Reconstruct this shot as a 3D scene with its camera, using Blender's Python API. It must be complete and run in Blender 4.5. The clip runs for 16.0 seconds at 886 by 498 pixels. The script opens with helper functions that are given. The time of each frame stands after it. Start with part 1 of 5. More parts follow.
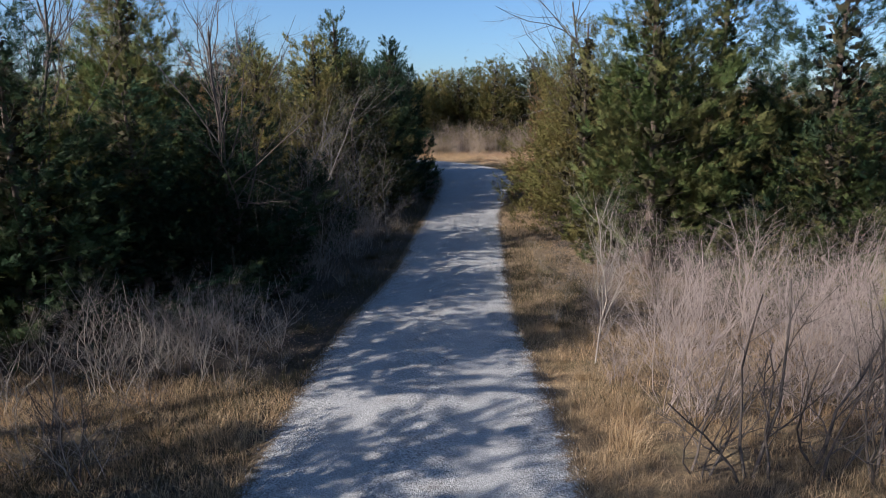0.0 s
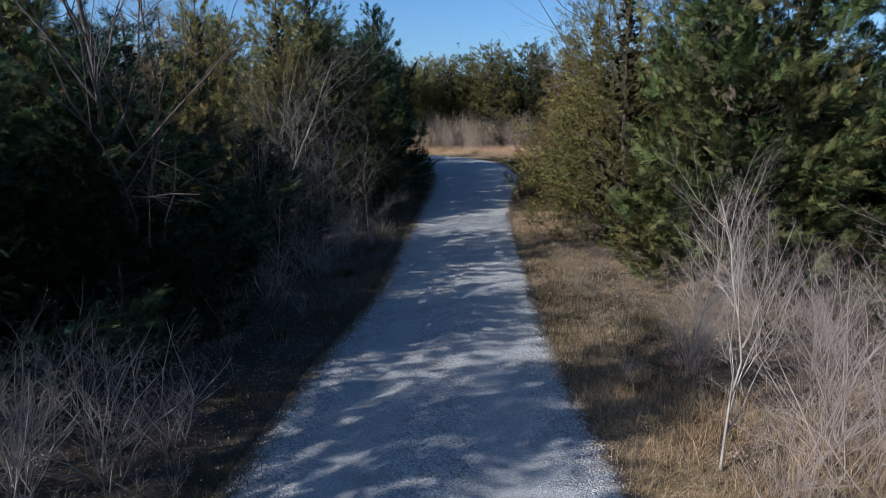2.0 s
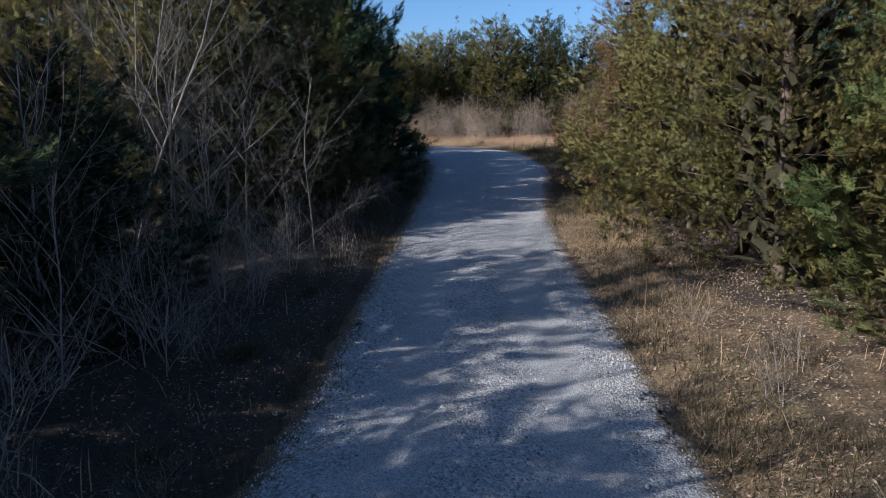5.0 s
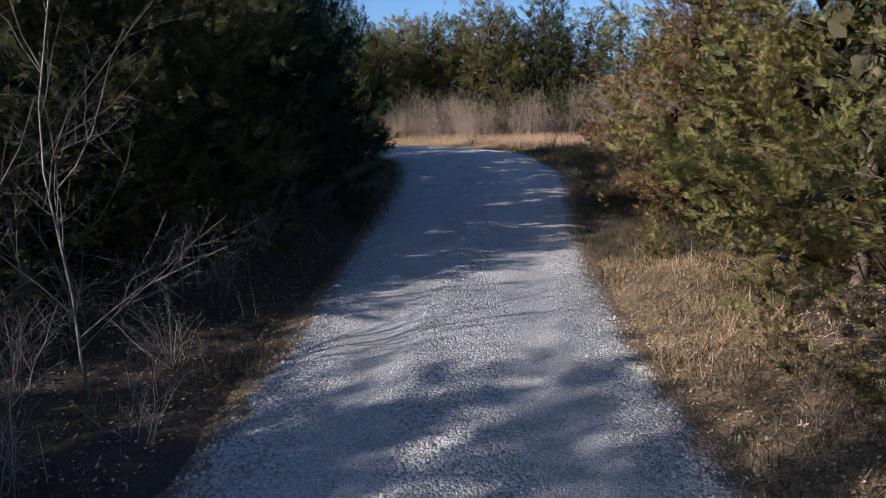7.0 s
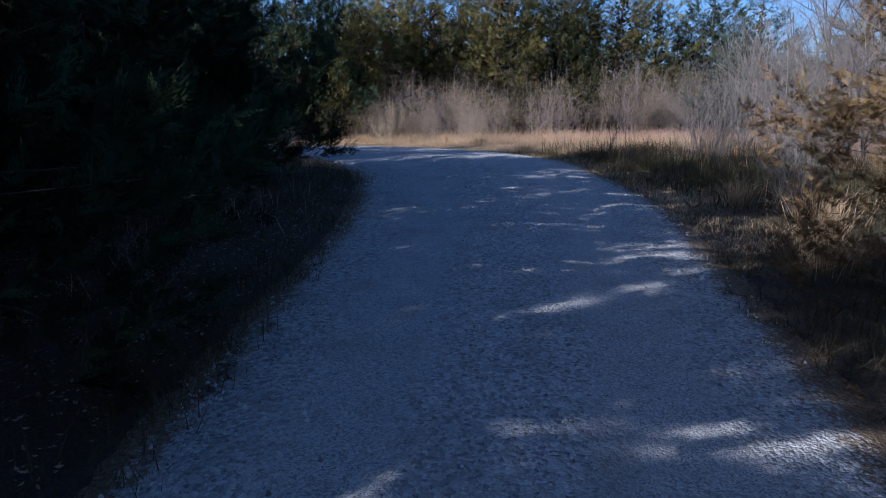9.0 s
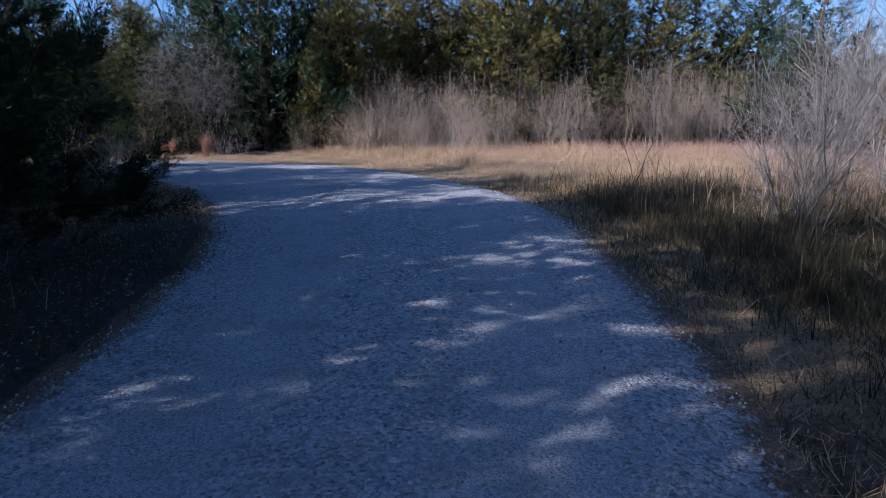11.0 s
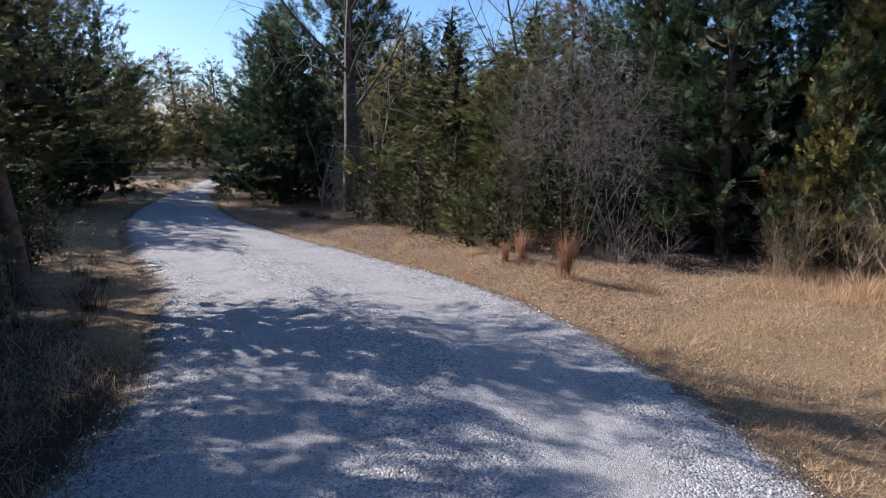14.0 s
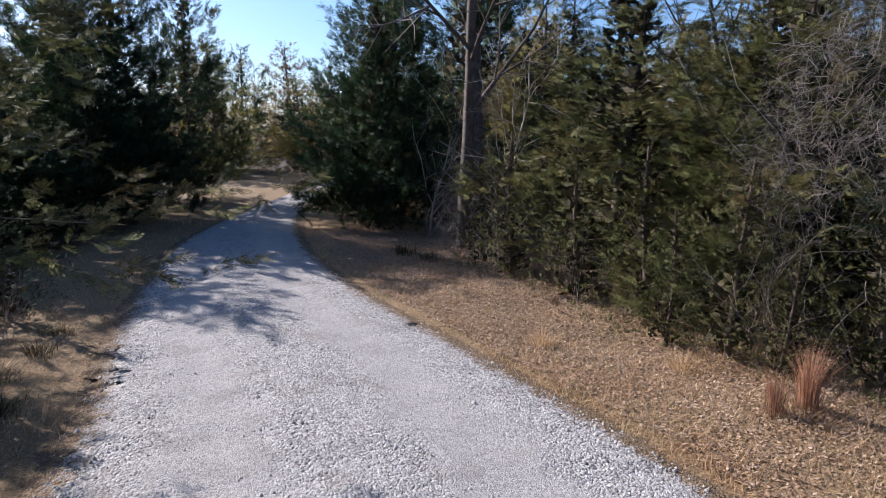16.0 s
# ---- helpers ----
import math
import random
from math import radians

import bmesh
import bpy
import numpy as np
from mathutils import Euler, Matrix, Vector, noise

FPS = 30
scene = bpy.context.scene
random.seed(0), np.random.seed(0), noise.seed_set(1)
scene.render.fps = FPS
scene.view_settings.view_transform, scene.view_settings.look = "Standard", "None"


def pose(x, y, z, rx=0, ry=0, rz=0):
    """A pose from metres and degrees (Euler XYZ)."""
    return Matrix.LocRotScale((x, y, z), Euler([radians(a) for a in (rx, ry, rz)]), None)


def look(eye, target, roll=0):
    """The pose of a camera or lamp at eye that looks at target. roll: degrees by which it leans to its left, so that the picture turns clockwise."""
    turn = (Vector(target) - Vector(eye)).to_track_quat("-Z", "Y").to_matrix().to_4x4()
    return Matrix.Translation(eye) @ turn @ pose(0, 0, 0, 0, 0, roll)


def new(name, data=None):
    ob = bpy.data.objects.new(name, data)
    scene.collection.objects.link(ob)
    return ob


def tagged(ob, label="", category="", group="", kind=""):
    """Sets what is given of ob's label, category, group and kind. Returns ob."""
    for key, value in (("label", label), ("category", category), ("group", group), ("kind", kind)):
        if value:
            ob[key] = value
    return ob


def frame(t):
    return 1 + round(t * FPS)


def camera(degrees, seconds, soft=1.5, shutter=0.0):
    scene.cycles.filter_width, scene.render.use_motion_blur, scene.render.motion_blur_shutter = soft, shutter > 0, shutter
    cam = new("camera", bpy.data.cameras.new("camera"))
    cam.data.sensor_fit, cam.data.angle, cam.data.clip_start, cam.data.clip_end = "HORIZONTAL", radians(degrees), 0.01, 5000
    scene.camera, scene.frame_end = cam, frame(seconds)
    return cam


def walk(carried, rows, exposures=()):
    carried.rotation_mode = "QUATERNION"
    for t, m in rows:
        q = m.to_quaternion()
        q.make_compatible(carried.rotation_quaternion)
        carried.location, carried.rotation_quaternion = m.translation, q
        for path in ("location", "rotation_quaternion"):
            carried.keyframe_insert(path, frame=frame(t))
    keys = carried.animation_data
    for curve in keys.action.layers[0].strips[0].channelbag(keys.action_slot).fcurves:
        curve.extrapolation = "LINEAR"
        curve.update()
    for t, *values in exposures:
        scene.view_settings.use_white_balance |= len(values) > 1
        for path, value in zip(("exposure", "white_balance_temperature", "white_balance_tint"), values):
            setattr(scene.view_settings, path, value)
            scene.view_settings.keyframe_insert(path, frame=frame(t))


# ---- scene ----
cam = camera(70.3, 16.0, soft=1.0)
METRES, EYE, TILT, LEAN, TURN = 48.0, 4.48, -12.0, 0.0, 0.0
ROWS = [
    (0.0, 0.0, 0.0, 0.0, 0.0, 0.0, -0.0),
    (0.5, -0.0005, 0.022, 0.0016, -0.45, 0.04, 0.05),
    (1.0, -0.0015, 0.0461, 0.0026, -0.8, 0.07, 0.11),
    (1.5, -0.0031, 0.0721, 0.0041, -1.04, 0.07, 0.12),
    (2.0, -0.0063, 0.102, 0.0054, -1.15, 0.07, 0.2),
    (2.5, -0.0086, 0.1338, 0.0068, -1.21, 0.1, 0.17),
    (3.0, -0.0084, 0.163, 0.0106, -1.21, 0.12, 0.23),
    (3.5, -0.0064, 0.1927, 0.0124, -1.12, 0.18, 0.22),
    (4.0, -0.0069, 0.2204, 0.0142, -1.1, 0.22, 0.28),
    (6.5, 0.0034, 0.3449, 0.0262, -2.04, 0.6, 1.24),
    (7.0, 0.0072, 0.385, 0.0343, -1.98, 0.59, 1.16),
    (7.5, 0.0087, 0.4243, 0.0389, -1.89, 0.6, 1.12),
    (8.0, 0.0088, 0.4615, 0.0464, -1.8, 0.61, 1.16),
    (8.5, 0.0119, 0.4993, 0.0542, -1.7, 0.58, 1.11),
    (11.0, 0.0452, 0.6197, 0.0879, 0.6, 0.28, 0.16),
    (11.5, 0.057, 0.6516, 0.1036, 8.18, 0.27, -1.45),
    (12.0, 0.064, 0.6956, 0.1147, 14.63, 0.17, -2.7),
    (12.5, 0.0621, 0.7376, 0.1275, 26.67, -0.47, -5.04),
    (13.0, 0.0535, 0.7735, 0.1407, 38.83, -1.64, -7.22),
    (13.5, 0.0325, 0.8104, 0.1522, 44.47, -2.3, -8.25),
    (14.0, 0.0073, 0.8445, 0.1598, 45.63, -2.44, -8.47),
    (14.5, -0.0121, 0.8674, 0.1654, 46.34, -2.58, -8.66),
    (15.0, -0.0327, 0.8827, 0.1686, 49.83, -3.09, -9.23),
    (15.5, -0.0563, 0.8947, 0.1715, 54.86, -3.85, -10.0),
    (16.0, -0.0812, 0.9083, 0.1741, 56.77, -4.19, -10.3),
]
walk(cam, [(t, pose(0, 0, EYE, TILT, LEAN, TURN) @ pose(METRES * x, METRES * y, METRES * z, 90 + pitch, roll, yaw)) for t, x, y, z, yaw, pitch, roll in ROWS],
     exposures=[(0.0, 0.93, 4850, 8), (1.5, 0.72, 4600, 5), (2.5, 0.72, 4450, 5), (4.0, 0.8, 4600, 8), (6.5, 0.82, 4550, 7), (7.2, 0.95, 4850, 12), (8.0, 0.68, 4550, 10), (8.5, 0.76, 4300, 11), (11.0, 0.88, 4300, 15), (12.0, 1.18, 4500, 13), (12.5, 1.22, 4700, 14), (13.0, 1.22, 4700, 12), (13.5, 1.12, 4700, 11), (14.5, 1.16, 4850, 14), (16.0, 1.14, 4850, 14)])

# ---------------------------------------------------------------- light
SHADE = radians(25.0)      # the way in which shadows fall, from +x towards +y
HIGH = radians(31.0)       # the sun's height
world = bpy.data.worlds.new("sky")
scene.world = world
world.use_nodes = True
sky = world.node_tree.nodes.new("ShaderNodeTexSky")
sky.sky_type, sky.sun_disc = "NISHITA", False
sky.sun_elevation = HIGH
to_sun = Vector((-math.cos(SHADE) * math.cos(HIGH), -math.sin(SHADE) * math.cos(HIGH), math.sin(HIGH)))
sky.sun_rotation = math.atan2(to_sun.x, to_sun.y)
sky.air_density, sky.dust_density, sky.ozone_density = 1.0, 1.0, 1.0
background = world.node_tree.nodes["Background"]
background.inputs["Strength"].default_value = 0.063
world.node_tree.links.new(sky.outputs["Color"], background.inputs["Color"])

sun = new("sun", bpy.data.lights.new("sun", "SUN"))
sun.data.energy, sun.data.angle, sun.data.color = 5.0, radians(0.53), (1.0, 0.78, 0.54)
sun.matrix_world = look(to_sun * 50, (0, 0, 0))


# ---------------------------------------------------------------- materials
def material(name):
    m = bpy.data.materials.new(name)
    m.use_nodes = True
    nodes, links = m.node_tree.nodes, m.node_tree.links
    return m, nodes, links, nodes["Principled BSDF"]


def ramp(nodes, links, source, stops):
    r = nodes.new("ShaderNodeValToRGB")
    while len(r.color_ramp.elements) < len(stops):
        r.color_ramp.elements.new(0.5)
    for e, (p, c) in zip(r.color_ramp.elements, stops):
        e.position, e.color = p, (*c, 1)
    links.new(source, r.inputs["Fac"])
    return r.outputs["Color"]


def mixed(nodes, links, fac, a, b, kind="MIX"):
    n = nodes.new("ShaderNodeMix")
    n.data_type, n.blend_type = "RGBA", kind
    for socket, value in ((n.inputs["Factor"], fac), (n.inputs["A"], a), (n.inputs["B"], b)):
        if isinstance(value, bpy.types.NodeSocket):
            links.new(value, socket)
        elif isinstance(value, tuple):
            socket.default_value = (*value, 1)
        else:
            socket.default_value = value
    return n.outputs["Result"]


def noise_at(nodes, links, scale, detail=4.0, where="Object", rough=0.55):
    c = nodes.new("ShaderNodeTexCoord")
    n = nodes.new("ShaderNodeTexNoise")
    n.inputs["Scale"].default_value, n.inputs["Detail"].default_value = scale, detail
    n.inputs["Roughness"].default_value = rough
    links.new(c.outputs[where], n.inputs["Vector"])
    return n.outputs["Fac"]


def sharpened(nodes, links, source, low, high):
    n = nodes.new("ShaderNodeMapRange")
    n.inputs["From Min"].default_value, n.inputs["From Max"].default_value = low, high
    links.new(source, n.inputs["Value"])
    return n.outputs["Result"]


def bumped(nodes, links, bsdf, height, strength, distance):
    b = nodes.new("ShaderNodeBump")
    b.inputs["Strength"].default_value, b.inputs["Distance"].default_value = strength, distance
    links.new(height, b.inputs["Height"])
    links.new(b.outputs["Normal"], bsdf.inputs["Normal"])


def foliage(name, stops, worn, glow=0.3, frond=False):
    """Leaf or needle: colour varied leaf by leaf and in patches, a share of light let through."""
    m, nodes, links, bsdf = material(name)
    g = nodes.new("ShaderNodeNewGeometry")
    o = nodes.new("ShaderNodeObjectInfo")
    tone = nodes.new("ShaderNodeMath")
    tone.operation = "MULTIPLY_ADD"
    links.new(g.outputs["Random Per Island"], tone.inputs[0])
    tone.inputs[1].default_value = 0.55
    links.new(sharpened(nodes, links, noise_at(nodes, links, 9.0, 4, rough=0.7), 0.28, 1.25), tone.inputs[2])
    col = ramp(nodes, links, tone.outputs[0], stops)
    patch = sharpened(nodes, links, noise_at(nodes, links, 1.1, 3), 0.45, 0.7)
    col = mixed(nodes, links, patch, col, mixed(nodes, links, 0.65, col, worn))
    hue = nodes.new("ShaderNodeHueSaturation")
    links.new(col, hue.inputs["Color"])
    v = nodes.new("ShaderNodeMapRange")
    v.inputs["To Min"].default_value, v.inputs["To Max"].default_value = 0.75, 1.25
    links.new(o.outputs["Random"], v.inputs["Value"])
    links.new(v.outputs["Result"], hue.inputs["Value"])
    links.new(hue.outputs["Color"], bsdf.inputs["Base Color"])
    bsdf.inputs["Roughness"].default_value = 0.7
    bsdf.inputs["Specular IOR Level"].default_value = 0.12
    t = nodes.new("ShaderNodeBsdfTranslucent")
    links.new(hue.outputs["Color"], t.inputs["Color"])
    s = nodes.new("ShaderNodeMixShader")
    s.inputs["Fac"].default_value = glow
    links.new(bsdf.outputs["BSDF"], s.inputs[1])
    links.new(t.outputs["BSDF"], s.inputs[2])
    last = s.outputs["Shader"]
    if frond:
        # strands of scale leaves running along the spray, fraying out to its rim: what is leaf and what is air
        where = nodes.new("ShaderNodeUVMap")
        where.uv_map = "spray"
        sep = nodes.new("ShaderNodeSeparateXYZ")
        links.new(where.outputs["UV"], sep.inputs[0])

        def sum_of(kind, a, b=None, c=None):
            n = nodes.new("ShaderNodeMath")
            n.operation = kind
            for k, value in enumerate((a, b, c)):
                if isinstance(value, bpy.types.NodeSocket):
                    links.new(value, n.inputs[k])
                elif value is not None:
                    n.inputs[k].default_value = value
            return n.outputs[0]
        out = sum_of("ABSOLUTE", sum_of("MULTIPLY_ADD", sep.outputs["Y"], 2.0, -1.0))
        fan = sum_of("DIVIDE", sum_of("SUBTRACT", sep.outputs["Y"], 0.5), sum_of("ADD", sep.outputs["X"], 0.35))
        grain = nodes.new("ShaderNodeCombineXYZ")
        links.new(sum_of("MULTIPLY", sep.outputs["X"], 8.0), grain.inputs[0])
        links.new(sum_of("MULTIPLY", fan, 17.0), grain.inputs[1])
        links.new(sum_of("MULTIPLY", g.outputs["Random Per Island"], 90.0), grain.inputs[2])
        strands = nodes.new("ShaderNodeTexNoise")
        strands.inputs["Scale"].default_value, strands.inputs["Detail"].default_value = 1.0, 2.5
        links.new(grain.outputs[0], strands.inputs["Vector"])
        rim = sum_of("ADD", sum_of("MULTIPLY", sep.outputs["X"], 0.14), sum_of("MULTIPLY", out, 0.10))
        leaf = sum_of("GREATER_THAN", strands.outputs["Fac"], sum_of("ADD", rim, 0.425))
        air = nodes.new("ShaderNodeBsdfTransparent")
        cut = nodes.new("ShaderNodeMixShader")
        links.new(leaf, cut.inputs["Fac"])
        links.new(air.outputs["BSDF"], cut.inputs[1])
        links.new(last, cut.inputs[2])
        last = cut.outputs["Shader"]
    links.new(last, nodes["Material Output"].inputs["Surface"])
    return m


CEDAR_GREEN = foliage("cedar_green", [(0.0, (0.030, 0.046, 0.014)), (0.5, (0.064, 0.086, 0.026)), (1.0, (0.130, 0.145, 0.046))], (0.17, 0.125, 0.045), 0.22, frond=True)
# blue-green cedar foliage, toned darker than its own colour to stand for shade
CEDAR_DARK_SHADE = foliage("cedar_dark", [(0.0, (0.014, 0.028, 0.015)), (0.6, (0.033, 0.060, 0.029)), (1.0, (0.075, 0.105, 0.045))], (0.085, 0.092, 0.036), 0.18, frond=True)
CEDAR_OLIVE = foliage("cedar_olive", [(0.0, (0.070, 0.070, 0.016)), (0.5, (0.172, 0.164, 0.050)), (1.0, (0.300, 0.262, 0.088))], (0.265, 0.175, 0.060), 0.22, frond=True)
CEDAR_MOSS = foliage("cedar_moss", [(0.0, (0.035, 0.037, 0.014)), (0.5, (0.092, 0.106, 0.036)), (1.0, (0.172, 0.172, 0.064))], (0.17, 0.125, 0.055), 0.24, frond=True)
# inner sprays: withered brown, and darkened to stand for shade inside the crown
CEDAR_INNER_SHADE = foliage("cedar_inner", [(0.0, (0.026, 0.025, 0.012)), (0.5, (0.050, 0.045, 0.022)), (1.0, (0.090, 0.075, 0.038))], (0.06, 0.045, 0.025), 0.1, frond=True)
CEDAR_RUST = foliage("cedar_rust", [(0.0, (0.090, 0.055, 0.022)), (0.5, (0.225, 0.135, 0.060)), (1.0, (0.330, 0.205, 0.095))], (0.18, 0.15, 0.045), 0.22, frond=True)
GRASS_TAN = foliage("grass_tan", [(0.0, (0.24, 0.165, 0.085)), (0.5, (0.46, 0.33, 0.185)), (1.0, (0.66, 0.51, 0.32))], (0.40, 0.25, 0.13), 0.35)
# dull grass, its colour lowered further to stand for shade on verges and field
GRASS_DULL_SHADE = foliage("grass_dull", [(0.0, (0.032, 0.030, 0.015)), (0.5, (0.080, 0.066, 0.034)), (1.0, (0.17, 0.13, 0.072))], (0.070, 0.068, 0.028), 0.3)
GRASS_RED = foliage("grass_red", [(0.0, (0.30, 0.175, 0.115)), (0.6, (0.46, 0.30, 0.205)), (1.0, (0.60, 0.44, 0.32))], (0.40, 0.24, 0.155), 0.3)
GRASS_RUST = foliage("grass_rust", [(0.0, (0.22, 0.115, 0.065)), (0.6, (0.38, 0.22, 0.135)), (1.0, (0.50, 0.33, 0.22))], (0.34, 0.18, 0.11), 0.3)
LEAF_BROWN = foliage("leaf_brown", [(0.0, (0.12, 0.078, 0.050)), (0.5, (0.37, 0.26, 0.175)), (1.0, (0.72, 0.58, 0.43))], (0.38, 0.25, 0.155), 0.15)


def bark(name, dark, light, scale=9.0):
    m, nodes, links, bsdf = material(name)
    n = noise_at(nodes, links, scale, 6)
    col = ramp(nodes, links, n, [(0.3, dark), (0.7, light)])
    links.new(col, bsdf.inputs["Base Color"])
    bsdf.inputs["Roughness"].default_value = 0.9
    bumped(nodes, links, bsdf, noise_at(nodes, links, scale * 5, 4), 0.6, 0.01)
    return m


BARK_CEDAR = bark("bark_cedar", (0.06, 0.042, 0.032), (0.17, 0.12, 0.09))
BARK_GREY = bark("bark_grey", (0.19, 0.155, 0.125), (0.40, 0.34, 0.28), 5.0)
BARK_PALE = bark("bark_pale", (0.24, 0.205, 0.165), (0.44, 0.385, 0.315), 5.0)
BARK_DARK = bark("bark_dark", (0.045, 0.035, 0.028), (0.13, 0.10, 0.08))
BARK_DULL = bark("bark_dull", (0.09, 0.076, 0.064), (0.29, 0.252, 0.216), 5.0)
TWIG_TAN = bark("twig_tan", (0.22, 0.165, 0.105), (0.46, 0.36, 0.24), 4.0)
TWIG_MAUVE = bark("twig_mauve", (0.21, 0.16, 0.137), (0.44, 0.352, 0.302), 4.0)
WOODS_FAR = bark("woods_far", (0.12, 0.085, 0.065), (0.24, 0.18, 0.14), 0.3)


def gravel():
    """Crushed limestone: single stones in two sizes, dusty compacted wheel tracks (the loose layer of the mesh), damp patches."""
    m, nodes, links, bsdf = material("gravel")
    c = nodes.new("ShaderNodeTexCoord")
    cells = []
    for scale in (48.0, 112.0):
        v = nodes.new("ShaderNodeTexVoronoi")
        v.inputs["Scale"].default_value = scale
        links.new(c.outputs["Object"], v.inputs["Vector"])
        cells.append(v)
    tones = []
    for v in cells:
        sep = nodes.new("ShaderNodeSeparateColor")
        links.new(v.outputs["Color"], sep.inputs["Color"])
        tones.append(ramp(nodes, links, sep.outputs["Red"], [(0.0, (0.10, 0.095, 0.09)), (0.22, (0.245, 0.233, 0.223)), (0.6, (0.365, 0.35, 0.335)), (1.0, (0.55, 0.53, 0.51))]))
    dust = ramp(nodes, links, noise_at(nodes, links, 70, 4, rough=0.7), [(0.3, (0.265, 0.25, 0.237)), (0.7, (0.44, 0.42, 0.40))])
    fines = mixed(nodes, links, 0.7, dust, tones[1])
    layer = nodes.new("ShaderNodeAttribute")
    layer.attribute_name = "loose"
    loose = nodes.new("ShaderNodeMath")
    loose.operation = "MULTIPLY_ADD"
    links.new(noise_at(nodes, links, 1.4, 5), loose.inputs[0])
    loose.inputs[1].default_value = 1.5
    links.new(layer.outputs["Fac"], loose.inputs[2])
    share = sharpened(nodes, links, loose.outputs[0], 0.95, 1.55)
    col = mixed(nodes, links, share, fines, mixed(nodes, links, 0.3, tones[0], tones[1]))
    col = mixed(nodes, links, sharpened(nodes, links, noise_at(nodes, links, 2.3, 6), 0.52, 0.75), col, mixed(nodes, links, 0.5, col, (0.20, 0.175, 0.15)))
    # earth and thatch working in between the stones of the margins
    rim = nodes.new("ShaderNodeAttribute")
    rim.attribute_name = "margin"
    worn = nodes.new("ShaderNodeMath")
    worn.operation = "MULTIPLY_ADD"
    links.new(noise_at(nodes, links, 7.0, 6, rough=0.7), worn.inputs[0])
    worn.inputs[1].default_value = 1.1
    links.new(rim.outputs["Fac"], worn.inputs[2])
    speck = nodes.new("ShaderNodeMath")
    speck.operation = "MULTIPLY_ADD"
    links.new(cells[0].outputs["Distance"], speck.inputs[0])
    speck.inputs[1].default_value = 0.35
    links.new(worn.outputs[0], speck.inputs[2])
    earth = ramp(nodes, links, noise_at(nodes, links, 34, 8, rough=0.75), [(0.3, (0.05, 0.036, 0.022)), (0.5, (0.15, 0.105, 0.062)), (0.7, (0.33, 0.24, 0.14))])
    col = mixed(nodes, links, sharpened(nodes, links, speck.outputs[0], 1.0, 1.22), col, earth)
    links.new(col, bsdf.inputs["Base Color"])
    bsdf.inputs["Roughness"].default_value = 0.93
    bsdf.inputs["Specular IOR Level"].default_value = 0.2
    big = nodes.new("ShaderNodeMath")
    big.operation = "MULTIPLY"
    links.new(cells[0].outputs["Distance"], big.inputs[0])
    links.new(share, big.inputs[1])
    add = nodes.new("ShaderNodeMath")
    add.operation = "MULTIPLY_ADD"
    links.new(cells[1].outputs["Distance"], add.inputs[0])
    add.inputs[1].default_value = 0.45
    links.new(big.outputs[0], add.inputs[2])
    neg = nodes.new("ShaderNodeMath")
    neg.operation = "MULTIPLY"
    neg.inputs[1].default_value = -1.0
    links.new(add.outputs[0], neg.inputs[0])
    bumped(nodes, links, bsdf, neg.outputs[0], 0.75, 0.022)
    return m


def pebble():
    m, nodes, links, bsdf = material("pebble")
    g = nodes.new("ShaderNodeNewGeometry")
    col = ramp(nodes, links, g.outputs["Random Per Island"], [(0.0, (0.10, 0.09, 0.085)), (0.2, (0.24, 0.222, 0.205)), (0.5, (0.36, 0.338, 0.312)), (1.0, (0.53, 0.505, 0.47))])
    links.new(col, bsdf.inputs["Base Color"])
    bsdf.inputs["Roughness"].default_value = 0.9
    return m


def soil():
    """Dark woodland earth with rotting leaves, darkened further for tree shade, and thatched turf where grass grows
    (the turf layer of the mesh).
    """
    m, nodes, links, bsdf = material("soil")
    fine = noise_at(nodes, links, 34, 8, rough=0.75)
    # earth tones set below the soil's own, with the wood's shade in them
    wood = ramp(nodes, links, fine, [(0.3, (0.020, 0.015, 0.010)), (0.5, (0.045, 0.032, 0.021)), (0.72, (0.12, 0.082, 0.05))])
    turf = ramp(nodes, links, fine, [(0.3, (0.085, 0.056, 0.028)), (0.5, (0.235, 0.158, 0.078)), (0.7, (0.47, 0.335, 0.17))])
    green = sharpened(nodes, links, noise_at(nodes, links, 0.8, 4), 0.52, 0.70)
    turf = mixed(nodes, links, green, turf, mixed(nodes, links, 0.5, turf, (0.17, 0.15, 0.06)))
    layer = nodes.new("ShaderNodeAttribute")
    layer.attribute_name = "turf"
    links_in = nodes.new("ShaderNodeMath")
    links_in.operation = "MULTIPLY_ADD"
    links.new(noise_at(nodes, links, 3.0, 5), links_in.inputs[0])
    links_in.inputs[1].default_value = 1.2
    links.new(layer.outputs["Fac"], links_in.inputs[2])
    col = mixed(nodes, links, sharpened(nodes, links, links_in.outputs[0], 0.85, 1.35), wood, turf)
    links.new(col, bsdf.inputs["Base Color"])
    bsdf.inputs["Roughness"].default_value = 0.95
    bumped(nodes, links, bsdf, fine, 0.8, 0.05)
    return m


GRAVEL, PEBBLE, SOIL = gravel(), pebble(), soil()


